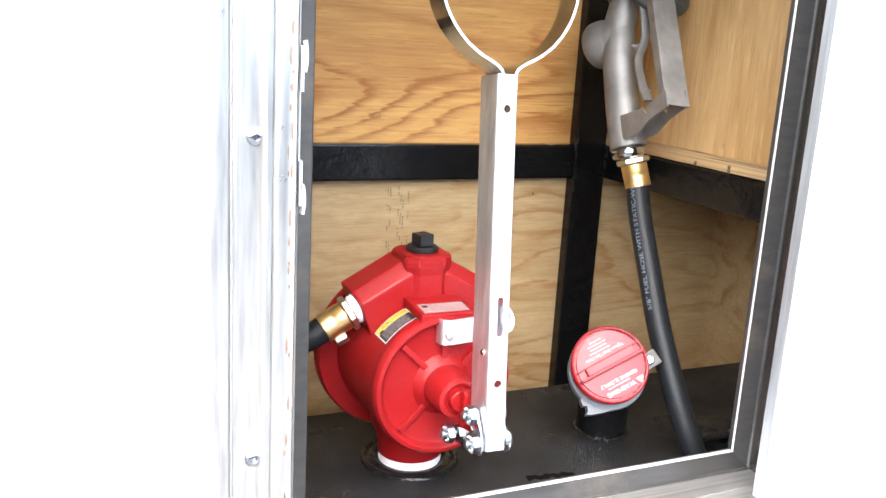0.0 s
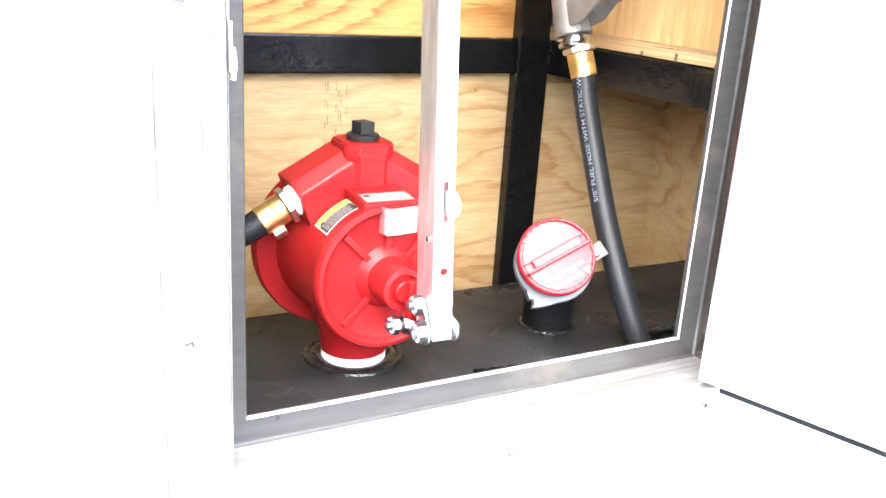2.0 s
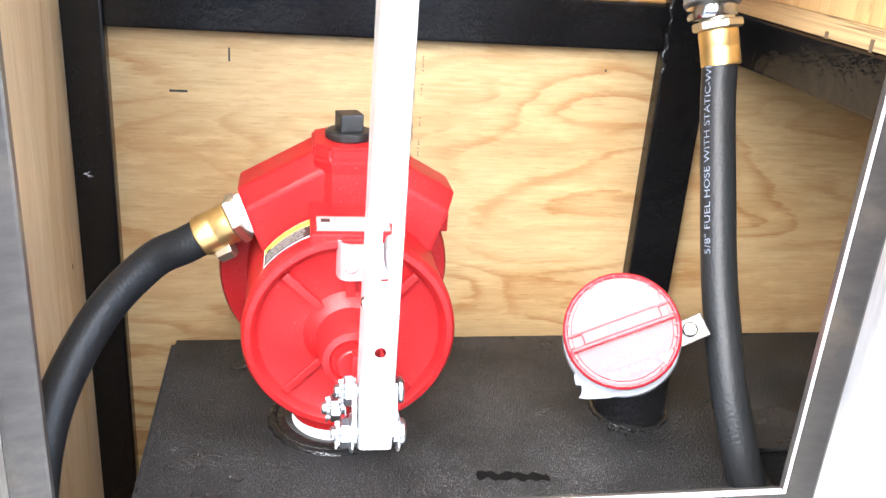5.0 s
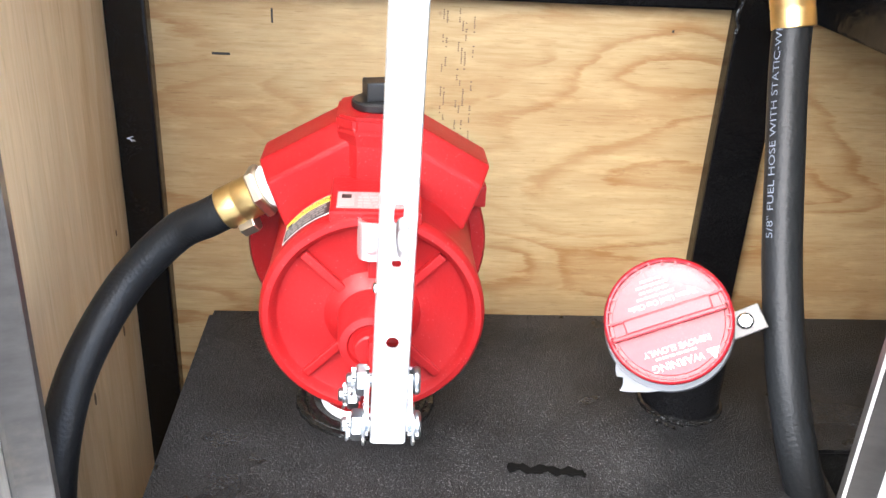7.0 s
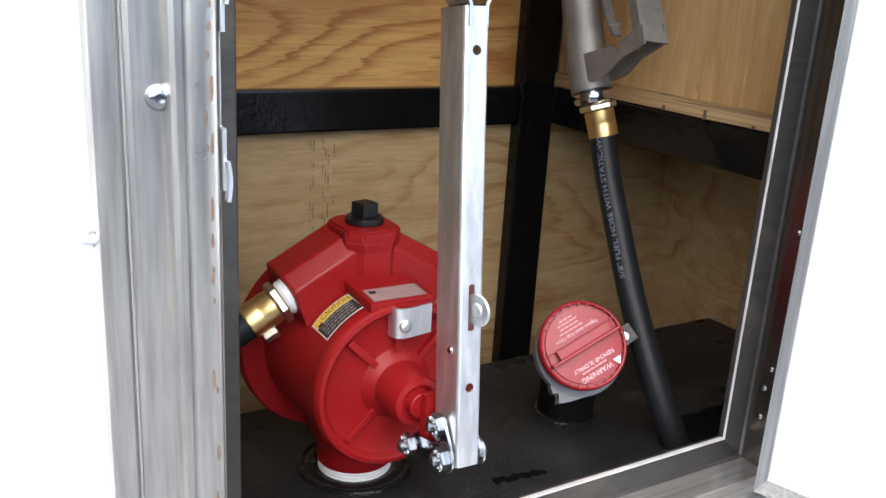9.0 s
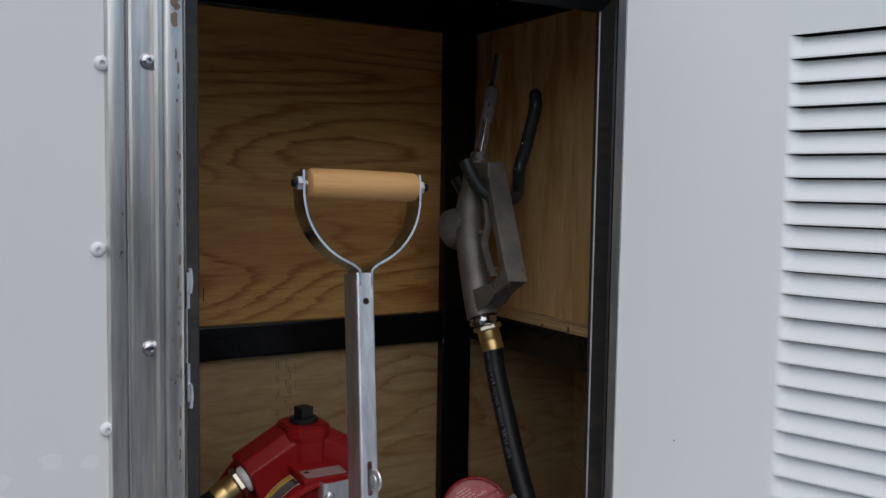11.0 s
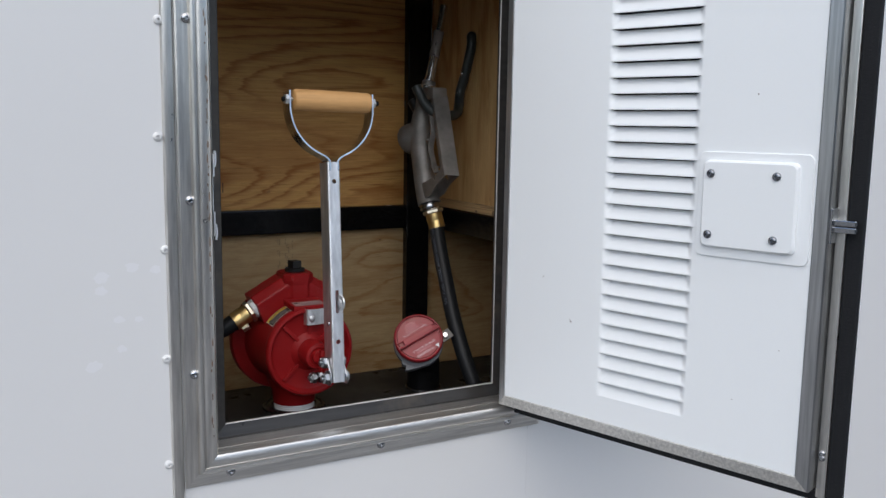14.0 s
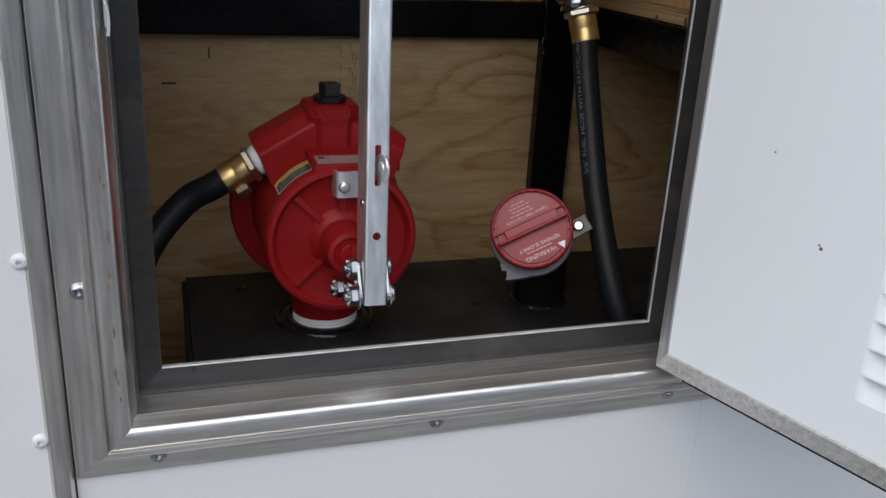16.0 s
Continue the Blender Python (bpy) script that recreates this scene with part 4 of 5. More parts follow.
GM, GL = axis_frame(LM @ Vector((-0.0655, 0.0030, LEN + GZ)), LM @ Vector((0.0670, 0.0030, LEN + GZ)))
part("grip", lathe([(0, 0), (0.0125, 0), (0.0150, 0.0012), (0.0165, 0.005), (0.0170, 0.05), (0.0170, GL - 0.05), (0.0165, GL - 0.005), (0.0150, GL - 0.0012), (0.0125, GL), (0, GL)], GM, 40), GRIP_WOOD, lever, "smooth varnished wooden grip", True)
bm = bmesh.new()
hexagon(bm, LM @ Vector((-0.0725, 0.0030, LEN + GZ)), LM @ Vector((-0.0785, 0.0030, LEN + GZ)), 0.0080)
rod(bm, LM @ Vector((-0.0785, 0.0030, LEN + GZ)), LM @ Vector((0.0790, 0.0030, LEN + GZ)), 0.0030, 14)
hexagon(bm, LM @ Vector((0.0725, 0.0030, LEN + GZ)), LM @ Vector((0.0765, 0.0030, LEN + GZ)), 0.0078)
part("grip_bolt", bm, ZINC, lever)
for q in (-1, 1):
    bm = rod(bmesh.new(), LM @ Vector((q * 0.0780, 0.0030, LEN + GZ)), LM @ Vector((q * 0.0832, 0.0030, LEN + GZ)), 0.0042, 16, 0.001)
    part("bolt_end", bm, BLACK_STEEL, lever, "black bolt end", True)

# links and bolts at the lever's foot
def link_plate(name, p, q, x, w, parent):
    """A round ended flat link in a plane across x, from p to q given as (y, z)."""
    p, q = Vector((x, *p)), Vector((x, *q))
    d = (q - p).normalized()
    s = Vector((1, 0, 0)).cross(d)
    pts = []
    for c, sg in ((p, -1), (q, 1)):
        for i in range(9):
            t = math.pi * (i / 8 - 0.5)
            pts.append(c + d * (sg * w * math.cos(t)) + s * (sg * w * math.sin(t)))
    bm = bmesh.new()
    a = [bm.verts.new(v - Vector((0.0013, 0, 0))) for v in pts]
    b = [bm.verts.new(v + Vector((0.0013, 0, 0))) for v in pts]
    for i in range(len(a)):
        j = (i + 1) % len(a)
        bm.faces.new((a[i], a[j], b[j], b[i]))
    bm.faces.new(a)
    bm.faces.new(b[::-1])
    return part(name, bm, STEEL, parent)


P1, P2, P3 = (0.6905, 1.1320), (0.7050, 1.1545), (0.7370, 1.1215)
for x in (LB.x - 0.0132, LB.x + 0.0132):
    link_plate("link", P1, P2, x, 0.0090, lever)
link_plate("link", P1, P3, LB.x - 0.0160, 0.0085, lever)


def castle_bolt(y, z, x0, x1):
    """A bolt across x with a slotted nut and a bent cotter pin at x0 and a round head at x1."""
    bm = bmesh.new()
    rod(bm, (x0, y, z), (x1, y, z), 0.0045, 18, 0.0012)
    hexagon(bm, (x0 + 0.0060, y, z), (x0 + 0.0135, y, z), 0.0098, 0.0012)
    for k in range(6):
        q = radians(60 * k + 30)
        add_box(bm, x0 + 0.0032, x0 + 0.0068, -0.0022, 0.0022, 0.0048, 0.0076, 0.0005, Matrix.Translation((0, y, z)) @ Matrix.Rotation(q, 4, "X"))
    part("pivot_bolt", bm, NUT, lever)
    bm = bmesh.new()
    sweep(bm, spline([(x0 + 0.0045, y - 0.0085, z + 0.003), (x0 + 0.0045, y - 0.004, z + 0.001), (x0 + 0.0045, y - 0.0088, z - 0.002), (x0 + 0.0035, y - 0.0080, z - 0.0055)], 14), circle(0.0010, 8))
    part("cotter_pin", bm, NUT, lever)
    bm = bmesh.new()
    rod(bm, (x1 - 0.0048, y, z), (x1, y, z), 0.0088, 22, 0.0014)
    part("bolt_head", bm, NUT, lever, smooth=True)


castle_bolt(*P1, LB.x - 0.0285, LB.x + 0.0200)
castle_bolt(*P2, LB.x - 0.0260, LB.x + 0.0195)
castle_bolt(*P3, LB.x - 0.0325, LB.x - 0.0080)
for x in (LB.x - 0.0148, LB.x + 0.0152):
    bm = bmesh.new()
    rod(bm, (x - 0.0010, *P1), (x + 0.0010, *P1), 0.0128, 30)
    part("washer", bm, NUT, lever, smooth=True)

# bent keeper tab on the cover
bm = bmesh.new()
sweep(bm, spline([(0.429, 0.776, 1.2165), (0.414, 0.7735, 1.2165), (0.402, 0.772, 1.2165), (0.3945, 0.775, 1.2165), (0.3925, 0.784, 1.2165)], 20), [(0.0135, -0.0011), (0.0135, 0.0011), (-0.0135, 0.0011), (-0.0135, -0.0011)], up=(0, 0, 1))
tab = part("keeper_tab", bm, ZINC, pump, "bent zinc keeper tab", True)
screw_head("tab_rivet", (0.4015, 0.7712, 1.214), (0, -1, 0), 0.0058, tab, ZINC, socket=False)

# ---- fuel hose with its brass ends ----
hose = empty("fuel_hose", "black rubber fuel hose with pale print and brass ends", "hose")
A0, A1 = Vector((0.3305, 0.856, 1.2190)), Vector((0.2895, 0.858, 1.1950))
ad = (A1 - A0).normalized()
HR = 0.0144
left_pts = [A1 - ad * 0.006, A1 + ad * 0.012, (0.252, 0.861, 1.173), (0.216, 0.842, 1.137), (0.190, 0.800, 1.090), (0.181, 0.765, 1.040), (0.182, 0.735, 0.980), (0.190, 0.700, 0.900), (0.215, 0.672, 0.820), (0.300, 0.6705, 0.770),
            (0.45, 0.6705, 0.755), (0.62, 0.6705, 0.765), (0.74, 0.6800, 0.800), (0.760, 0.700, 0.900), (0.736, 0.720, 0.985), (0.716, 0.742, 1.045), (0.704, 0.770, 1.105), (0.7015, 0.811, 1.175), (0.7045, 0.850, 1.245), (0.708, 0.8830, 1.305), (0.7095, 0.8985, 1.345)]
hose_path = spline(left_pts, 300)
bm = bmesh.new()
sweep(bm, hose_path, circle(HR, 28), up=(0, 1, 0))
bm.verts.index_update()
run = [0.0]
for p, q in zip(hose_path, hose_path[1:]):
    run.append(run[-1] + (q - p).length)
uv = bm.loops.layers.uv.new("along")
for face in bm.faces:
    ks = [l.vert.index % 28 for l in face.loops]
    wrap = max(ks) - min(ks) > 14
    for l, k in zip(face.loops, ks):
        l[uv].uv = (run[l.vert.index // 28], (k + (28 if wrap and k < 14 else 0)) / 28)
part("tube", bm, HOSE_RUBBER, hose, smooth=True)


def ferrule(bm, a, d, r, n):
    m, _ = axis_frame(a, Vector(a) + d)
    add_lathe(bm, [(HR, 0), (r - 0.0008, 0), (r, 0.0010), (r, n * 0.46), (r - 0.0004, n * 0.5), (r, n * 0.54), (r, n - 0.001), (r - 0.0012, n), (0.006, n)], m, 32)


N1 = Vector((0.7095, 0.8985, 1.345))
nd = (Vector((0.700, 0.9155, 1.403)) - N1).normalized()
for end, d, n in ((A1 - ad * 0.002, -ad, 0.029), (N1 - nd * 0.009, nd, 0.030)):
    bm = bmesh.new()
    ferrule(bm, end, d, 0.0162, n)
    fer = part("ferrule", bm, BRASS, hose, "polished brass ferrule", True)
    bm = bmesh.new()
    e = end + d * n
    hexagon(bm, e, e + d * 0.0075, 0.0205, 0.0015)
    rod(bm, e + d * 0.0075, e + d * 0.0105, 0.0145, 28)
    part("hex_nut", bm, NICKEL, fer)
bm = bmesh.new()
e = A1 - ad * 0.002 - ad * 0.029
hexagon(bm, e + ad * 0.004 + Vector((0.003, -0.006, -0.0185)), e + ad * 0.004 + Vector((-0.008, -0.004, -0.0250)), 0.0072)
part("clamp_screw", bm, NICKEL, hose)

# print along the hose
frames = path_frames(hose_path, (0, 1, 0))
lengths = [0.0]
for p, q in zip(hose_path, hose_path[1:]):
    lengths.append(lengths[-1] + (q - p).length)
bm = letters('5/8" FUEL HOSE WITH STATIC-WI', 0.0078, 0.0, "RIGHT")
for v in bm.verts:
    v.co.x *= 1.35
s_end, side = lengths[-1] - 0.010, Vector((-0.86, -0.51, 0))
for v in bm.verts:
    s = s_end + v.co.x
    i = min(range(len(lengths)), key=lambda k: abs(lengths[k] - s))
    p, t, nn, ss = frames[i]
    off, a = s - lengths[i], v.co.y / HR
    e = (side - t * side.dot(t)).normalized()
    v.co = p + t * off + (e * math.cos(a) + e.cross(t) * math.sin(a)) * (HR + 0.0003)
part("hose_print", bm, PRINT_HOSE, hose, "pale printed lettering")

# ---- fitting tape at the pump's outlet ----
bm = bmesh.new()
m, _ = axis_frame(A0 - pump.location - ad * 0.004, A0 - pump.location + ad)
add_lathe(bm, [(0.012, 0), (0.0165, 0.001), (0.0172, 0.004), (0.0164, 0.008), (0.0168, 0.010), (0.0150, 0.0125), (0.012, 0.013)], m, 30)
part("outlet_tape", bm, TAPE, pump, "white thread sealing tape", True)

# ---- fuel nozzle ----
nozzle = empty("fuel_nozzle", "worn cast aluminium fuel nozzle on a wall hook", "nozzle")
nozzle.location = (0.009, 0.0125, -0.002)
NB = Vector((0.691, 0.9035, 1.392))
bm = bmesh.new()
for pts, radii in (([NB + Vector((0.001, -0.004, -0.006)), NB + Vector((0, 0.006, 0.018)), (0.6915, 0.926, 1.455), (0.694, 0.943, 1.506), (0.696, 0.951, 1.528)], (0.0230, 0.0218, 0.0210, 0.0215, 0.0210)),
                   ([(0.6945, 0.944, 1.490), (0.698, 0.952, 1.530), (0.704, 0.953, 1.568), (0.711, 0.949, 1.612)], (0.0200, 0.0215, 0.0185, 0.0170))):
    rings = []
    path = spline(pts, 24)
    for k, (p, t, nn, ss) in enumerate(path_frames(path, (0, 1, 0))):
        u = k / 23 * (len(radii) - 1)
        i0 = min(int(u), len(radii) - 2)
        r = radii[i0] + (radii[i0 + 1] - radii[i0]) * (u - i0)
        rings.append([bm.verts.new(p + nn * r * math.cos(2 * math.pi * i / 28) + ss * r * math.sin(2 * math.pi * i / 28)) for i in range(28)])
    for a, b in zip(rings, rings[1:]):
        for i in range(28):
            bm.faces.new((a[i], a[(i + 1) % 28], b[(i + 1) % 28], b[i]))
    bm.faces.new(rings[0][::-1])
    bm.faces.new(rings[-1])
bmesh.ops.create_uvsphere(bm, u_segments=24, v_segments=14, radius=0.0262, matrix=Matrix.Translation((0.6945, 0.957, 1.518)))
part("body", bm, CAST, nozzle, smooth=True)
m, dn = axis_frame((0.6945, 0.955, 1.518), (0.676, 1.030, 1.490))
part("valve_dome", lathe([(0.024, -0.004), (0.0280, 0.004), (0.0300, 0.012), (0.0310, 0.016), (0.0312, 0.026), (0.0290, 0.031), (0.022, 0.0335), (0.011, 0.035), (0, 0.0352)], m, 36), CAST, nozzle, smooth=True)
part("swivel", lathe([(0.0165, -0.001), (0.0195, 0.0005), (0.0205, 0.003), (0.0205, 0.010), (0.019, 0.012), (0.019, 0.016), (0.0215, 0.018)], axis_frame(NB - nd * 0.0185, NB)[0], 32), STEEL, nozzle, "bright steel swivel", True)


def crumpled(r, n, m):
    """A loose sleeve of tape with folds round a pipe."""
    rr = random.Random(17)
    bm = bmesh.new()
    rings = []
    for j in range(9):
        rings.append([bm.verts.new(m @ Vector(((r + rr.uniform(0, 0.0016)) * math.cos(k * math.pi / 9), (r + rr.uniform(0, 0.0016)) * math.sin(k * math.pi / 9), n * j / 8 + rr.uniform(-0.002, 0.002)))) for k in range(18)])
    for a, b in zip(rings, rings[1:]):
        for i in range(18):
            bm.faces.new((a[i], a[(i + 1) % 18], b[(i + 1) % 18], b[i]))
    bmesh.ops.solidify(bm, geom=bm.faces[:], thickness=0.0004)
    return bm


sb, st = Vector((0.711, 0.950, 1.606)), Vector((0.751, 0.957, 1.776))
m, sl = axis_frame(sb, st)
spout = part("spout", lathe([(0.0150, -0.004), (0.0148, 0.008), (0.0115, 0.016), (0.0096, 0.030), (0.0090, sl * 0.68), (0.0076, sl * 0.74), (0.0072, sl), (0.0055, sl), (0.0055, sl - 0.02), (0, sl - 0.02)], m, 28), SPOUT, nozzle, "thin scuffed metal spout", True)
sd = (st - sb).normalized()
part("spout_sleeve", rod(bmesh.new(), sb + sd * 0.008, sb + sd * 0.020, 0.0138, 24), CAST, spout, smooth=True)
bm = bmesh.new()
rod(bm, sb + sd * 0.022 + Vector((-0.005, -0.0085, 0)), sb + sd * 0.108 + Vector((-0.004, -0.0060, 0)), 0.0026, 12)
part("vent_pipe", bm, STEEL, spout, "bright thin vent pipe", True)
part("tape_wrap", crumpled(0.0094, 0.052, axis_frame(sb + sd * 0.070, st)[0]), CLEAR_TAPE, spout, "crumpled clear tape", True)
# guard: a bent channel in front of the trigger
gl, gx = Vector((0.690, 0.8105, 1.4465)), Vector((0.7155, 0.905, 1.598))
gz = (gx - gl).normalized()
gxv = (Vector((1, -0.1, 0)) - gz * Vector((1, -0.1, 0)).dot(gz)).normalized()
gy = gz.cross(gxv)
GMX = Matrix.Translation(gl) @ Matrix((gxv, gy, gz)).transposed().to_4x4()
gn = (gx - gl).length
bm = bmesh.new()
add_box(bm, -0.0155, 0.0155, -0.0012, 0.0012, 0, gn, 0.0006, GMX)
add_box(bm, -0.0158, -0.0134, -0.001, 0.012, 0.002, gn - 0.002, 0.0006, GMX)
add_box(bm, 0.0134, 0.0158, -0.001, 0.012, 0.002, gn - 0.002, 0.0006, GMX)
part("guard", bm, CAST, nozzle, "dull flat hand guard")
bm = bmesh.new()
for sx in (-1, 1):
    pts = [(gl.y, gl.z - 0.001), (gl.y + 0.006, gl.z + 0.018), (0.850, 1.4420), (0.878, 1.4330), (0.900, 1.4260), (0.908, 1.4020), (0.884, 1.3985), (0.862, 1.4080), (0.842, 1.4270)]
    x = gl.x + sx * 0.0140
    a = [bm.verts.new((x - 0.0011, y, z)) for y, z in pts]
    b = [bm.verts.new((x + 0.0011, y, z)) for y, z in pts]
    for i in range(len(a)):
        j = (i + 1) % len(a)
        bm.faces.new((a[i], a[j], b[j], b[i]))
    bm.faces.new(a)
    bm.faces.new(b[::-1])
cheek = part("guard_cheek", bm, CAST, nozzle)
bm = bmesh.new()
add_box(bm, 0.60, 0.80, -0.006, 0.006, -0.0025, 0.0025, 0, Matrix.Translation((0, 0.851, 1.4385)) @ Matrix.Rotation(radians(26), 4, "X"))
cut(cheek, bm)
bm = bmesh.new()
sweep(bm, spline([(0.704, 0.931, 1.585), (0.698, 0.908, 1.560), (0.695, 0.893, 1.525), (0.693, 0.899, 1.495), (0.691, 0.884, 1.468), (0.689, 0.866, 1.448)], 30), [(0.0055, -0.0016), (0.0055, 0.0016), (-0.0055, 0.0016), (-0.0055, -0.0016)], up=(1, 0, 0))
part("trigger", bm, CAST, nozzle, "curved trigger lever", True)
for y, z in ((0.9005, 1.511), (0.876, 1.459)):
    bm = bmesh.new()
    rod(bm, (0.683, y, z), (0.700, y, z), 0.0026, 12)
    part("trigger_pin", bm, CAST, nozzle)
part("vent_tube", rod(bmesh.new(), (0.690, 0.972, 1.588), (0.699, 0.955, 1.560), 0.0118, 20), BLACK_PLASTIC, nozzle, "black plastic vent elbow", True)
bm = bmesh.new()
add_box(bm, 0.697, 0.729, 0.900, 0.948, 1.588, 1.612, 0.004)
part("head_block", bm, CAST, nozzle)

# hook on the side wall
hook = empty("nozzle_hook", "dark grey bent metal hook screwed to the plywood side wall", "hook")
bm = bmesh.new()
hp = spline([(0.8040, 0.935, 1.714), (0.8025, 0.933, 1.692), (0.797, 0.945, 1.640), (0.792, 0.955, 1.605), (0.783, 0.944, 1.578), (0.766, 0.922, 1.562), (0.743, 0.909, 1.556), (0.716, 0.916, 1.560), (0.698, 0.924, 1.574), (0.686, 0.930, 1.596), (0.681, 0.935, 1.612)], 56)
sweep(bm, hp, circle(0.0098, 18), up=(0, 1, 0))
for v in bm.verts:
    v.co.x = min(v.co.x, 0.8115)
bmesh.ops.create_uvsphere(bm, u_segments=18, v_segments=10, radius=0.0097, matrix=Matrix.Translation(hp[0]))
part("bent_rod", bm, HOOK_PAINT, hook, smooth=True)
for p in (hp[11], hp[17]):
    screw_head("screw", (p.x - 0.0094, p.y - 0.002, p.z), (-0.95, -0.3, 0), 0.0026, hook, STEEL, socket=False)

# ---- hatch door, standing open ----
DOOR_ANGLE = -72.0
DM = pose(0.678, 0.596, 0, 0, 0, DOOR_ANGLE)      # x along the door from its hinge, y to its outer side
door = empty("door_1", "white louvred hatch door standing open, framed in aluminium", "door", "structure")
DX0, DZ0, DZ1, DW = -0.009, 1.068, 1.803, 0.511
LR0, LR1, LZ, PITCH, COUNT = 0.182, 0.330, 1.7265, 0.02312, 26


def door_part(name, bm, mat, label="", parent=None, smooth=False):
    bmesh.ops.transform(bm, matrix=DM, verts=bm.verts)
    return part(name, bm, mat, parent or door, label, smooth)


bm = bmesh.new()
x0, x1 = DX0 + 0.0108, DW - 0.0185
cuts = [DZ1 - 0.018]
spans = []
for k in range(COUNT):
    z = LZ - PITCH * k
    spans.append((cuts[-1], z))
    cuts.append(z - 0.0213)
spans.append((cuts[-1], DZ0 + 0.018))
for hi_z, lo_z in [(DZ1 - 0.018, DZ0 + 0.018)]:
    add_box(bm, x0, LR0, 0.0, 0.0012, lo_z, hi_z)
    add_box(bm, LR1, x1, 0.0, 0.0012, lo_z, hi_z)
for hi_z, lo_z in spans:
    add_box(bm, LR0, LR1, 0.0, 0.0012, lo_z, hi_z)
door_part("inner_panel", bm, DOOR_WHITE, "white painted inner sheet")


def louvre_mesh():
    bm = bmesh.new()
    nz = 7
    ends = [0.0, 0.0015, 0.003, 0.0045, 0.006, 0.008, 0.010, 0.0125, 0.016]
    us = [q / (LR1 - LR0) for q in ends] + [0.25, 0.5, 0.75] + [1 - q / (LR1 - LR0) for q in ends[::-1]]
    nx = len(us) - 1
    grid = []
    for j in range(nz + 1):
        v = j / nz
        row = []
        for i in range(nx + 1):
            u = us[i]
            w = (LR1 - LR0)
            e = min(u, 1 - u) * w
            s = min(1.0, e / (0.006 + 0.008 * v))
            s = s * s * (3 - 2 * s)
            g = v * 0.85 + v * v * (3 - 2 * v) * 0.15
            row.append(bm.verts.new((u * w, 0.0088 * s * g, -0.0213 + (0.0213 - 0.0021 * s) * v)))
        grid.append(row)
    for j in range(nz):
        for i in range(nx):
            bm.faces.new((grid[j][i], grid[j][i + 1], grid[j + 1][i + 1], grid[j + 1][i]))
    r = bmesh.ops.extrude_face_region(bm, geom=bm.faces[:])
    bmesh.ops.translate(bm, vec=(0, 0.0007, 0), verts=[v for v in r["geom"] if isinstance(v, bmesh.types.BMVert)])
    return bm


first = part("louvre", louvre_mesh(), DOOR_WHITE, door, smooth=True)
first.matrix_basis = DM @ Matrix.Translation((LR0, 0, LZ))
for k in range(1, COUNT):
    o = new("louvre", first.data)
    o.parent = door
    o.matrix_basis = DM @ Matrix.Translation((LR0, 0, LZ - PITCH * k))

# aluminium border, mitred, with its return to the outer skin
DT = 0.034


def border(side):
    prof = [(0.0, DT), (0.0, 0.0015), (0.0012, -0.0022), (0.0170, -0.0022), (0.0178, 0.0), (0.0178, 0.0012), (0.002, 0.0012), (0.002, DT)]
    ends = []
    for d, y in prof:
        l, r, b, t = DX0 + d * 0.62, DW - d, DZ0 + d, DZ1 - d
        ends.append({"hinge": ((l, y, b), (l, y, t)), "free": ((r, y, b), (r, y, t)), "low": ((l, y, b), (r, y, b)), "high": ((l, y, t), (r, y, t))}[side])
    bm = bmesh.new()
    a = [bm.verts.new(e[0]) for e in ends]
    b = [bm.verts.new(e[1]) for e in ends]
    for i in range(len(a)):
        j = (i + 1) % len(a)
        bm.faces.new((a[i], a[j], b[j], b[i]))
    return door_part("border", bm, ALU_DOOR if side in ("hinge", "free") else ALU_FLAT)


for side in ("hinge", "free", "low", "high"):
    border(side)
bm = bmesh.new()
add_box(bm, DX0 - 0.002, DW + 0.034, DT, DT + 0.006, DZ0 - 0.019, DZ1 + 0.025, 0.001)
door_part("outer_skin", bm, DOOR_WHITE, "white painted outer sheet")
# Sheet added behind the louvres; its black is the shade in the slits.
door_part("slit_shade", box(DX0 + 0.004, DW - 0.004, 0.012, DT - 0.0005, DZ0 + 0.004, DZ1 - 0.004), FOAM_AND_SHADE, "dark sheet added as shade behind the louvres")
bm = bmesh.new()
add_box(bm, DW + 0.002, DW + 0.014, DT - 0.012, DT, DZ0 - 0.012, DZ1 + 0.012, 0.0015)
door_part("edge_channel", bm, ALU)
for nm, b in (("seal", (DW + 0.0145, DW + 0.035, DT - 0.010, DT, DZ0 - 0.020, DZ1 + 0.026)), ("seal", (0.004, DW + 0.002, DT - 0.010, DT, DZ0 - 0.018, DZ0 - 0.002)), ("seal", (0.004, DW + 0.002, DT - 0.010, DT, DZ1 + 0.002, DZ1 + 0.024))):
    door_part(nm, box(*b, 0.002), FOAM_AND_SHADE, "black foam door seal")

# raised cover over the lock
def rounded(xa, xb, za, zb, r, y):
    out = []
    for cxx, czz, a0 in ((xb - r, zb - r, 0), (xa + r, zb - r, 90), (xa + r, za + r, 180), (xb - r, za + r, 270)):
        for i in range(5):
            t = radians(a0 + 22.5 * i)
            out.append(Vector((cxx + r * math.cos(t), y, czz + r * math.sin(t))))
    return out


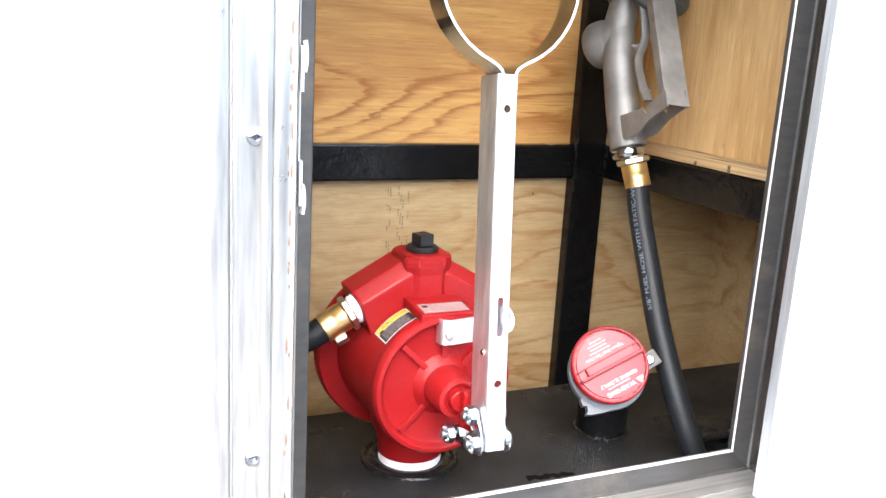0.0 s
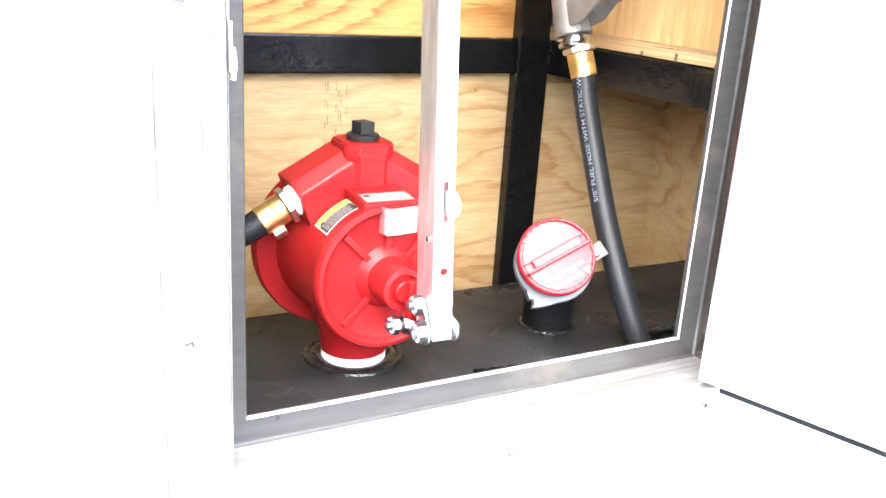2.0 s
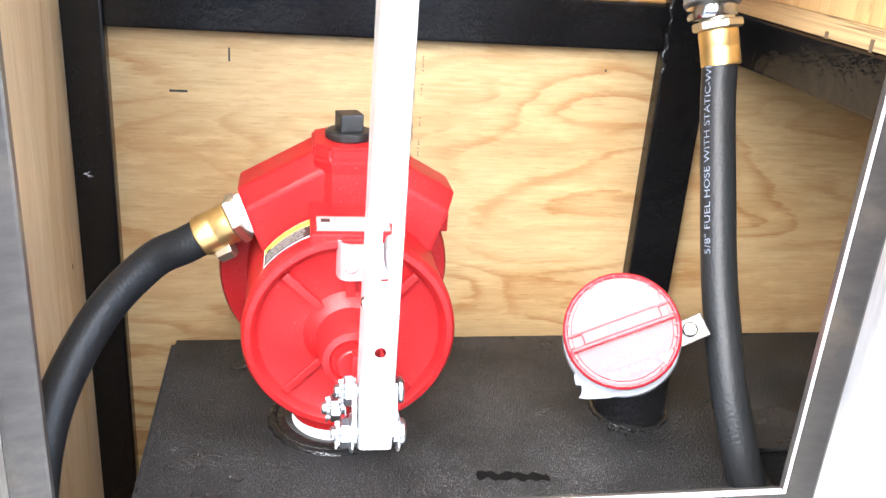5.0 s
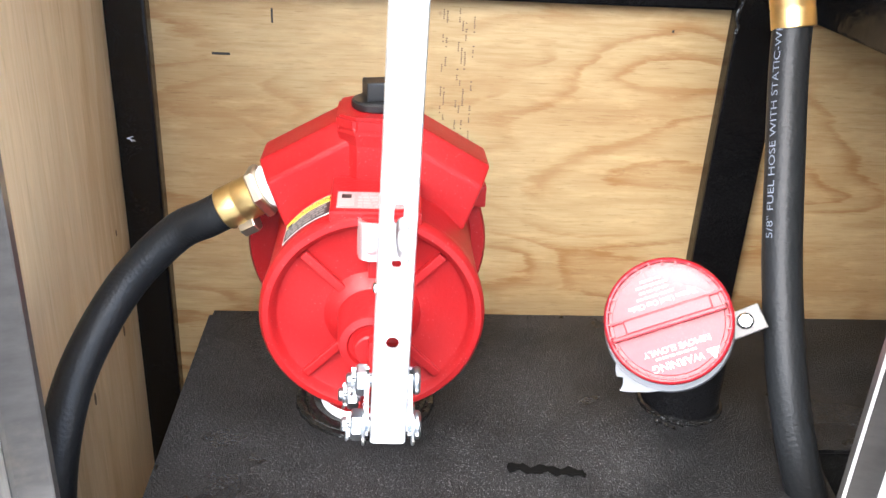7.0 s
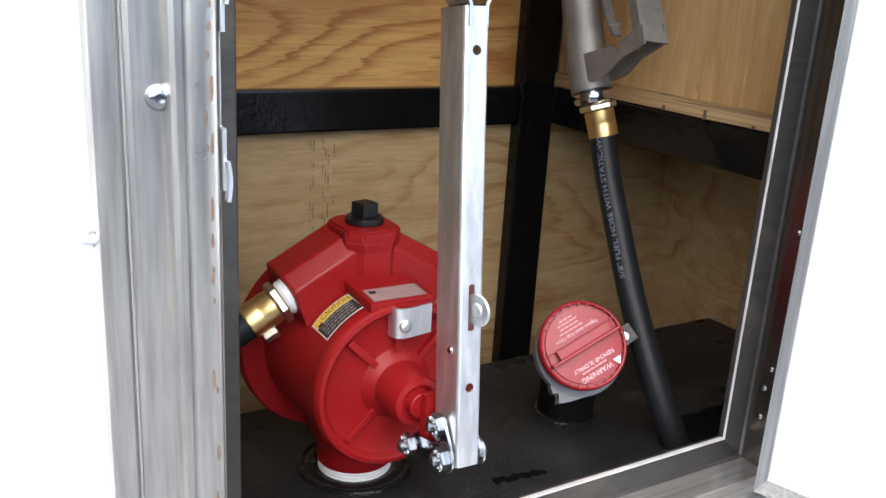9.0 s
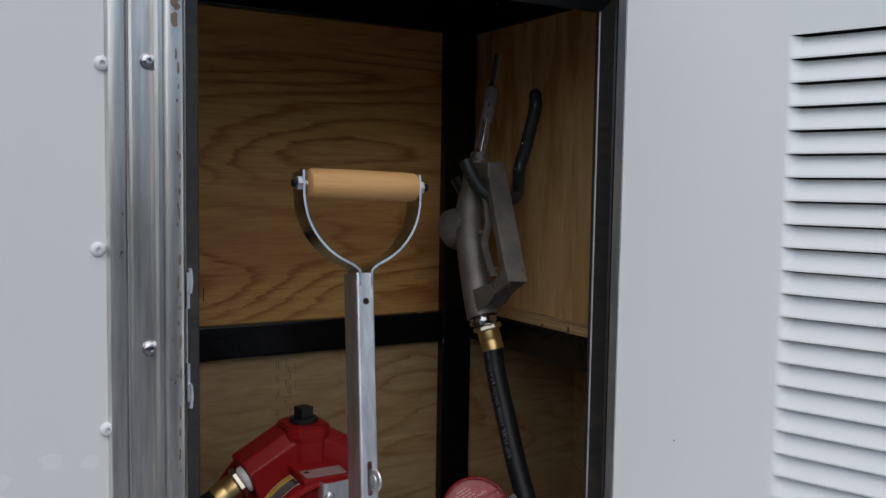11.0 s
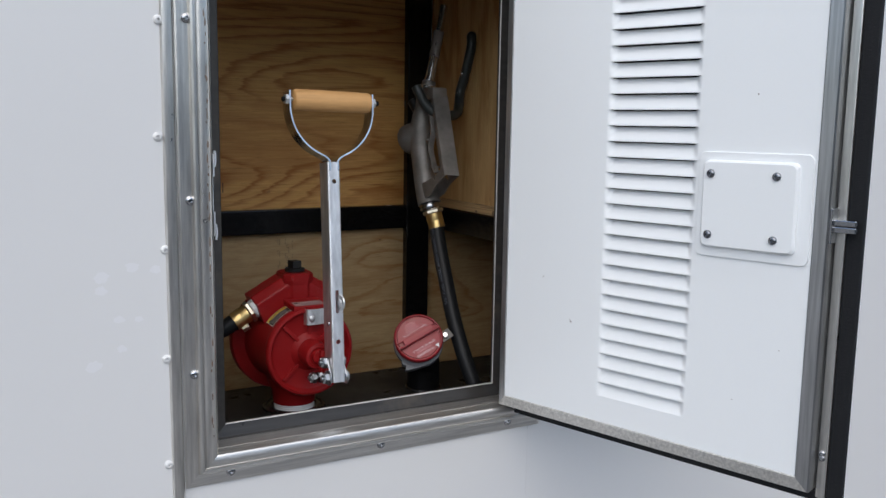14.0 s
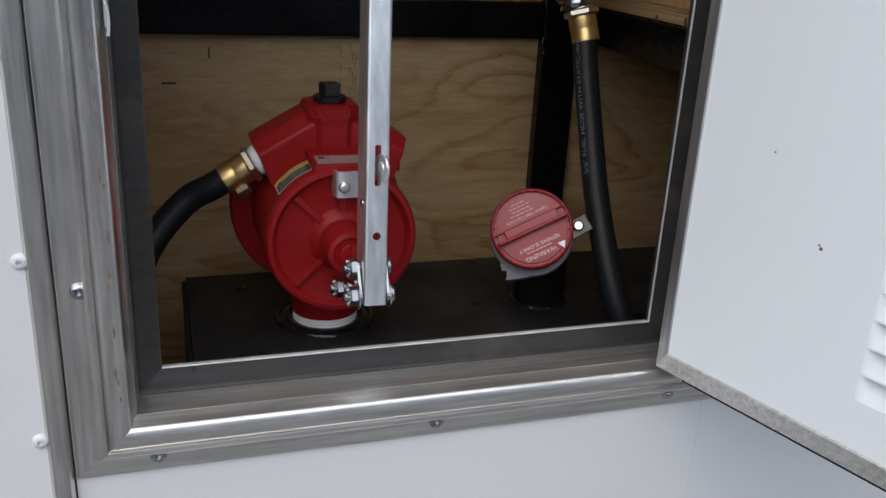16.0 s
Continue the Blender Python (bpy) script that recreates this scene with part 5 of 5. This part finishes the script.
bm = bmesh.new()
plate = [[bm.verts.new(p) for p in rounded(0.334, 0.4895, 1.3655, 1.5085, 0.010, y)] for y in (-0.0001, -0.0022)]
plate.append([bm.verts.new(p) for p in rounded(0.3346, 0.4889, 1.3661, 1.5079, 0.0094, -0.0028)])
for a, b in zip(plate, plate[1:]):
    for i in range(len(a)):
        j = (i + 1) % len(a)
        bm.faces.new((a[i], a[j], b[j], b[i]))
bm.faces.new(plate[-1])
bm.faces.new(plate[0][::-1])
cover = door_part("lock_cover", bm, DOOR_WHITE, "white raised lock cover")
bm = bmesh.new()
ins = [(0.343, 0.4735, 1.379, 1.4975, -0.0027), (0.3435, 0.4730, 1.3795, 1.4970, -0.008), (0.3455, 0.4700, 1.3815, 1.4945, -0.0102)]
loops = [[bm.verts.new(p) for p in rounded(xa, xb, za, zb, 0.008, y)] for xa, xb, za, zb, y in ins]
for a, b in zip(loops, loops[1:]):
    for i in range(len(a)):
        j = (i + 1) % len(a)
        bm.faces.new((a[i], a[j], b[j], b[i]))
bm.faces.new(loops[-1])
door_part("cover_box", bm, DOOR_WHITE, parent=cover)
for x in (0.355, 0.4455):
    for z in (1.396, 1.479):
        p = DM @ Vector((x, -0.0102, z))
        screw_head("screw", p, DM.to_3x3() @ Vector((0, -1, 0)), 0.0058, cover, COVER_SCREW)
bm = bmesh.new()
add_box(bm, DW + 0.0005, DW + 0.030, 0.008, 0.020, 1.412, 1.4195, 0.0012)
add_box(bm, DW + 0.0005, DW + 0.030, 0.008, 0.020, 1.4205, 1.428, 0.0012)
add_box(bm, DW - 0.0005, DW + 0.003, 0.003, 0.025, 1.398, 1.442, 0.0006)
door_part("latch_bolt", bm, STEEL, "worn steel latch bolt")
for x, z in ((DW + 0.007, 1.112), (DW + 0.007, 1.118)):
    screw_head("edge_screw", DM @ Vector((x, DT - 0.0125, z)), DM.to_3x3() @ Vector((0, -1, 0)), 0.0045, door, STEEL)
# specks of dirt and chips on the inner sheet
bm = bmesh.new()
rs = random.Random(21)
for x, z, r in ((0.410, 1.585, 0.0011), (0.130, 1.235, 0.0016), (0.128, 1.2375, 0.0010), (0.46, 1.25, 0.0008), (0.40, 1.17, 0.0008), (0.075, 1.30, 0.0009)):
    add_lathe(bm, [(r, 0.0), (0, 0.0003)], Matrix.Translation((x, 0.0, z)) @ Matrix.Rotation(radians(90), 4, "X"), 9)
door_part("specks", bm, INK, "tiny dirt specks and paint chips")

# piano hinge between the frame and the door
z, k = OZ0 - 0.012, 0
while z < OZ1 + 0.006:
    part("hinge_knuckle", rod(bmesh.new(), (0.7085, WALL - 0.0185, z), (0.7085, WALL - 0.0185, z + 0.0488), 0.0036, 14, 0.0004), ALU, hatch_frame, smooth=True)
    z += 0.0495
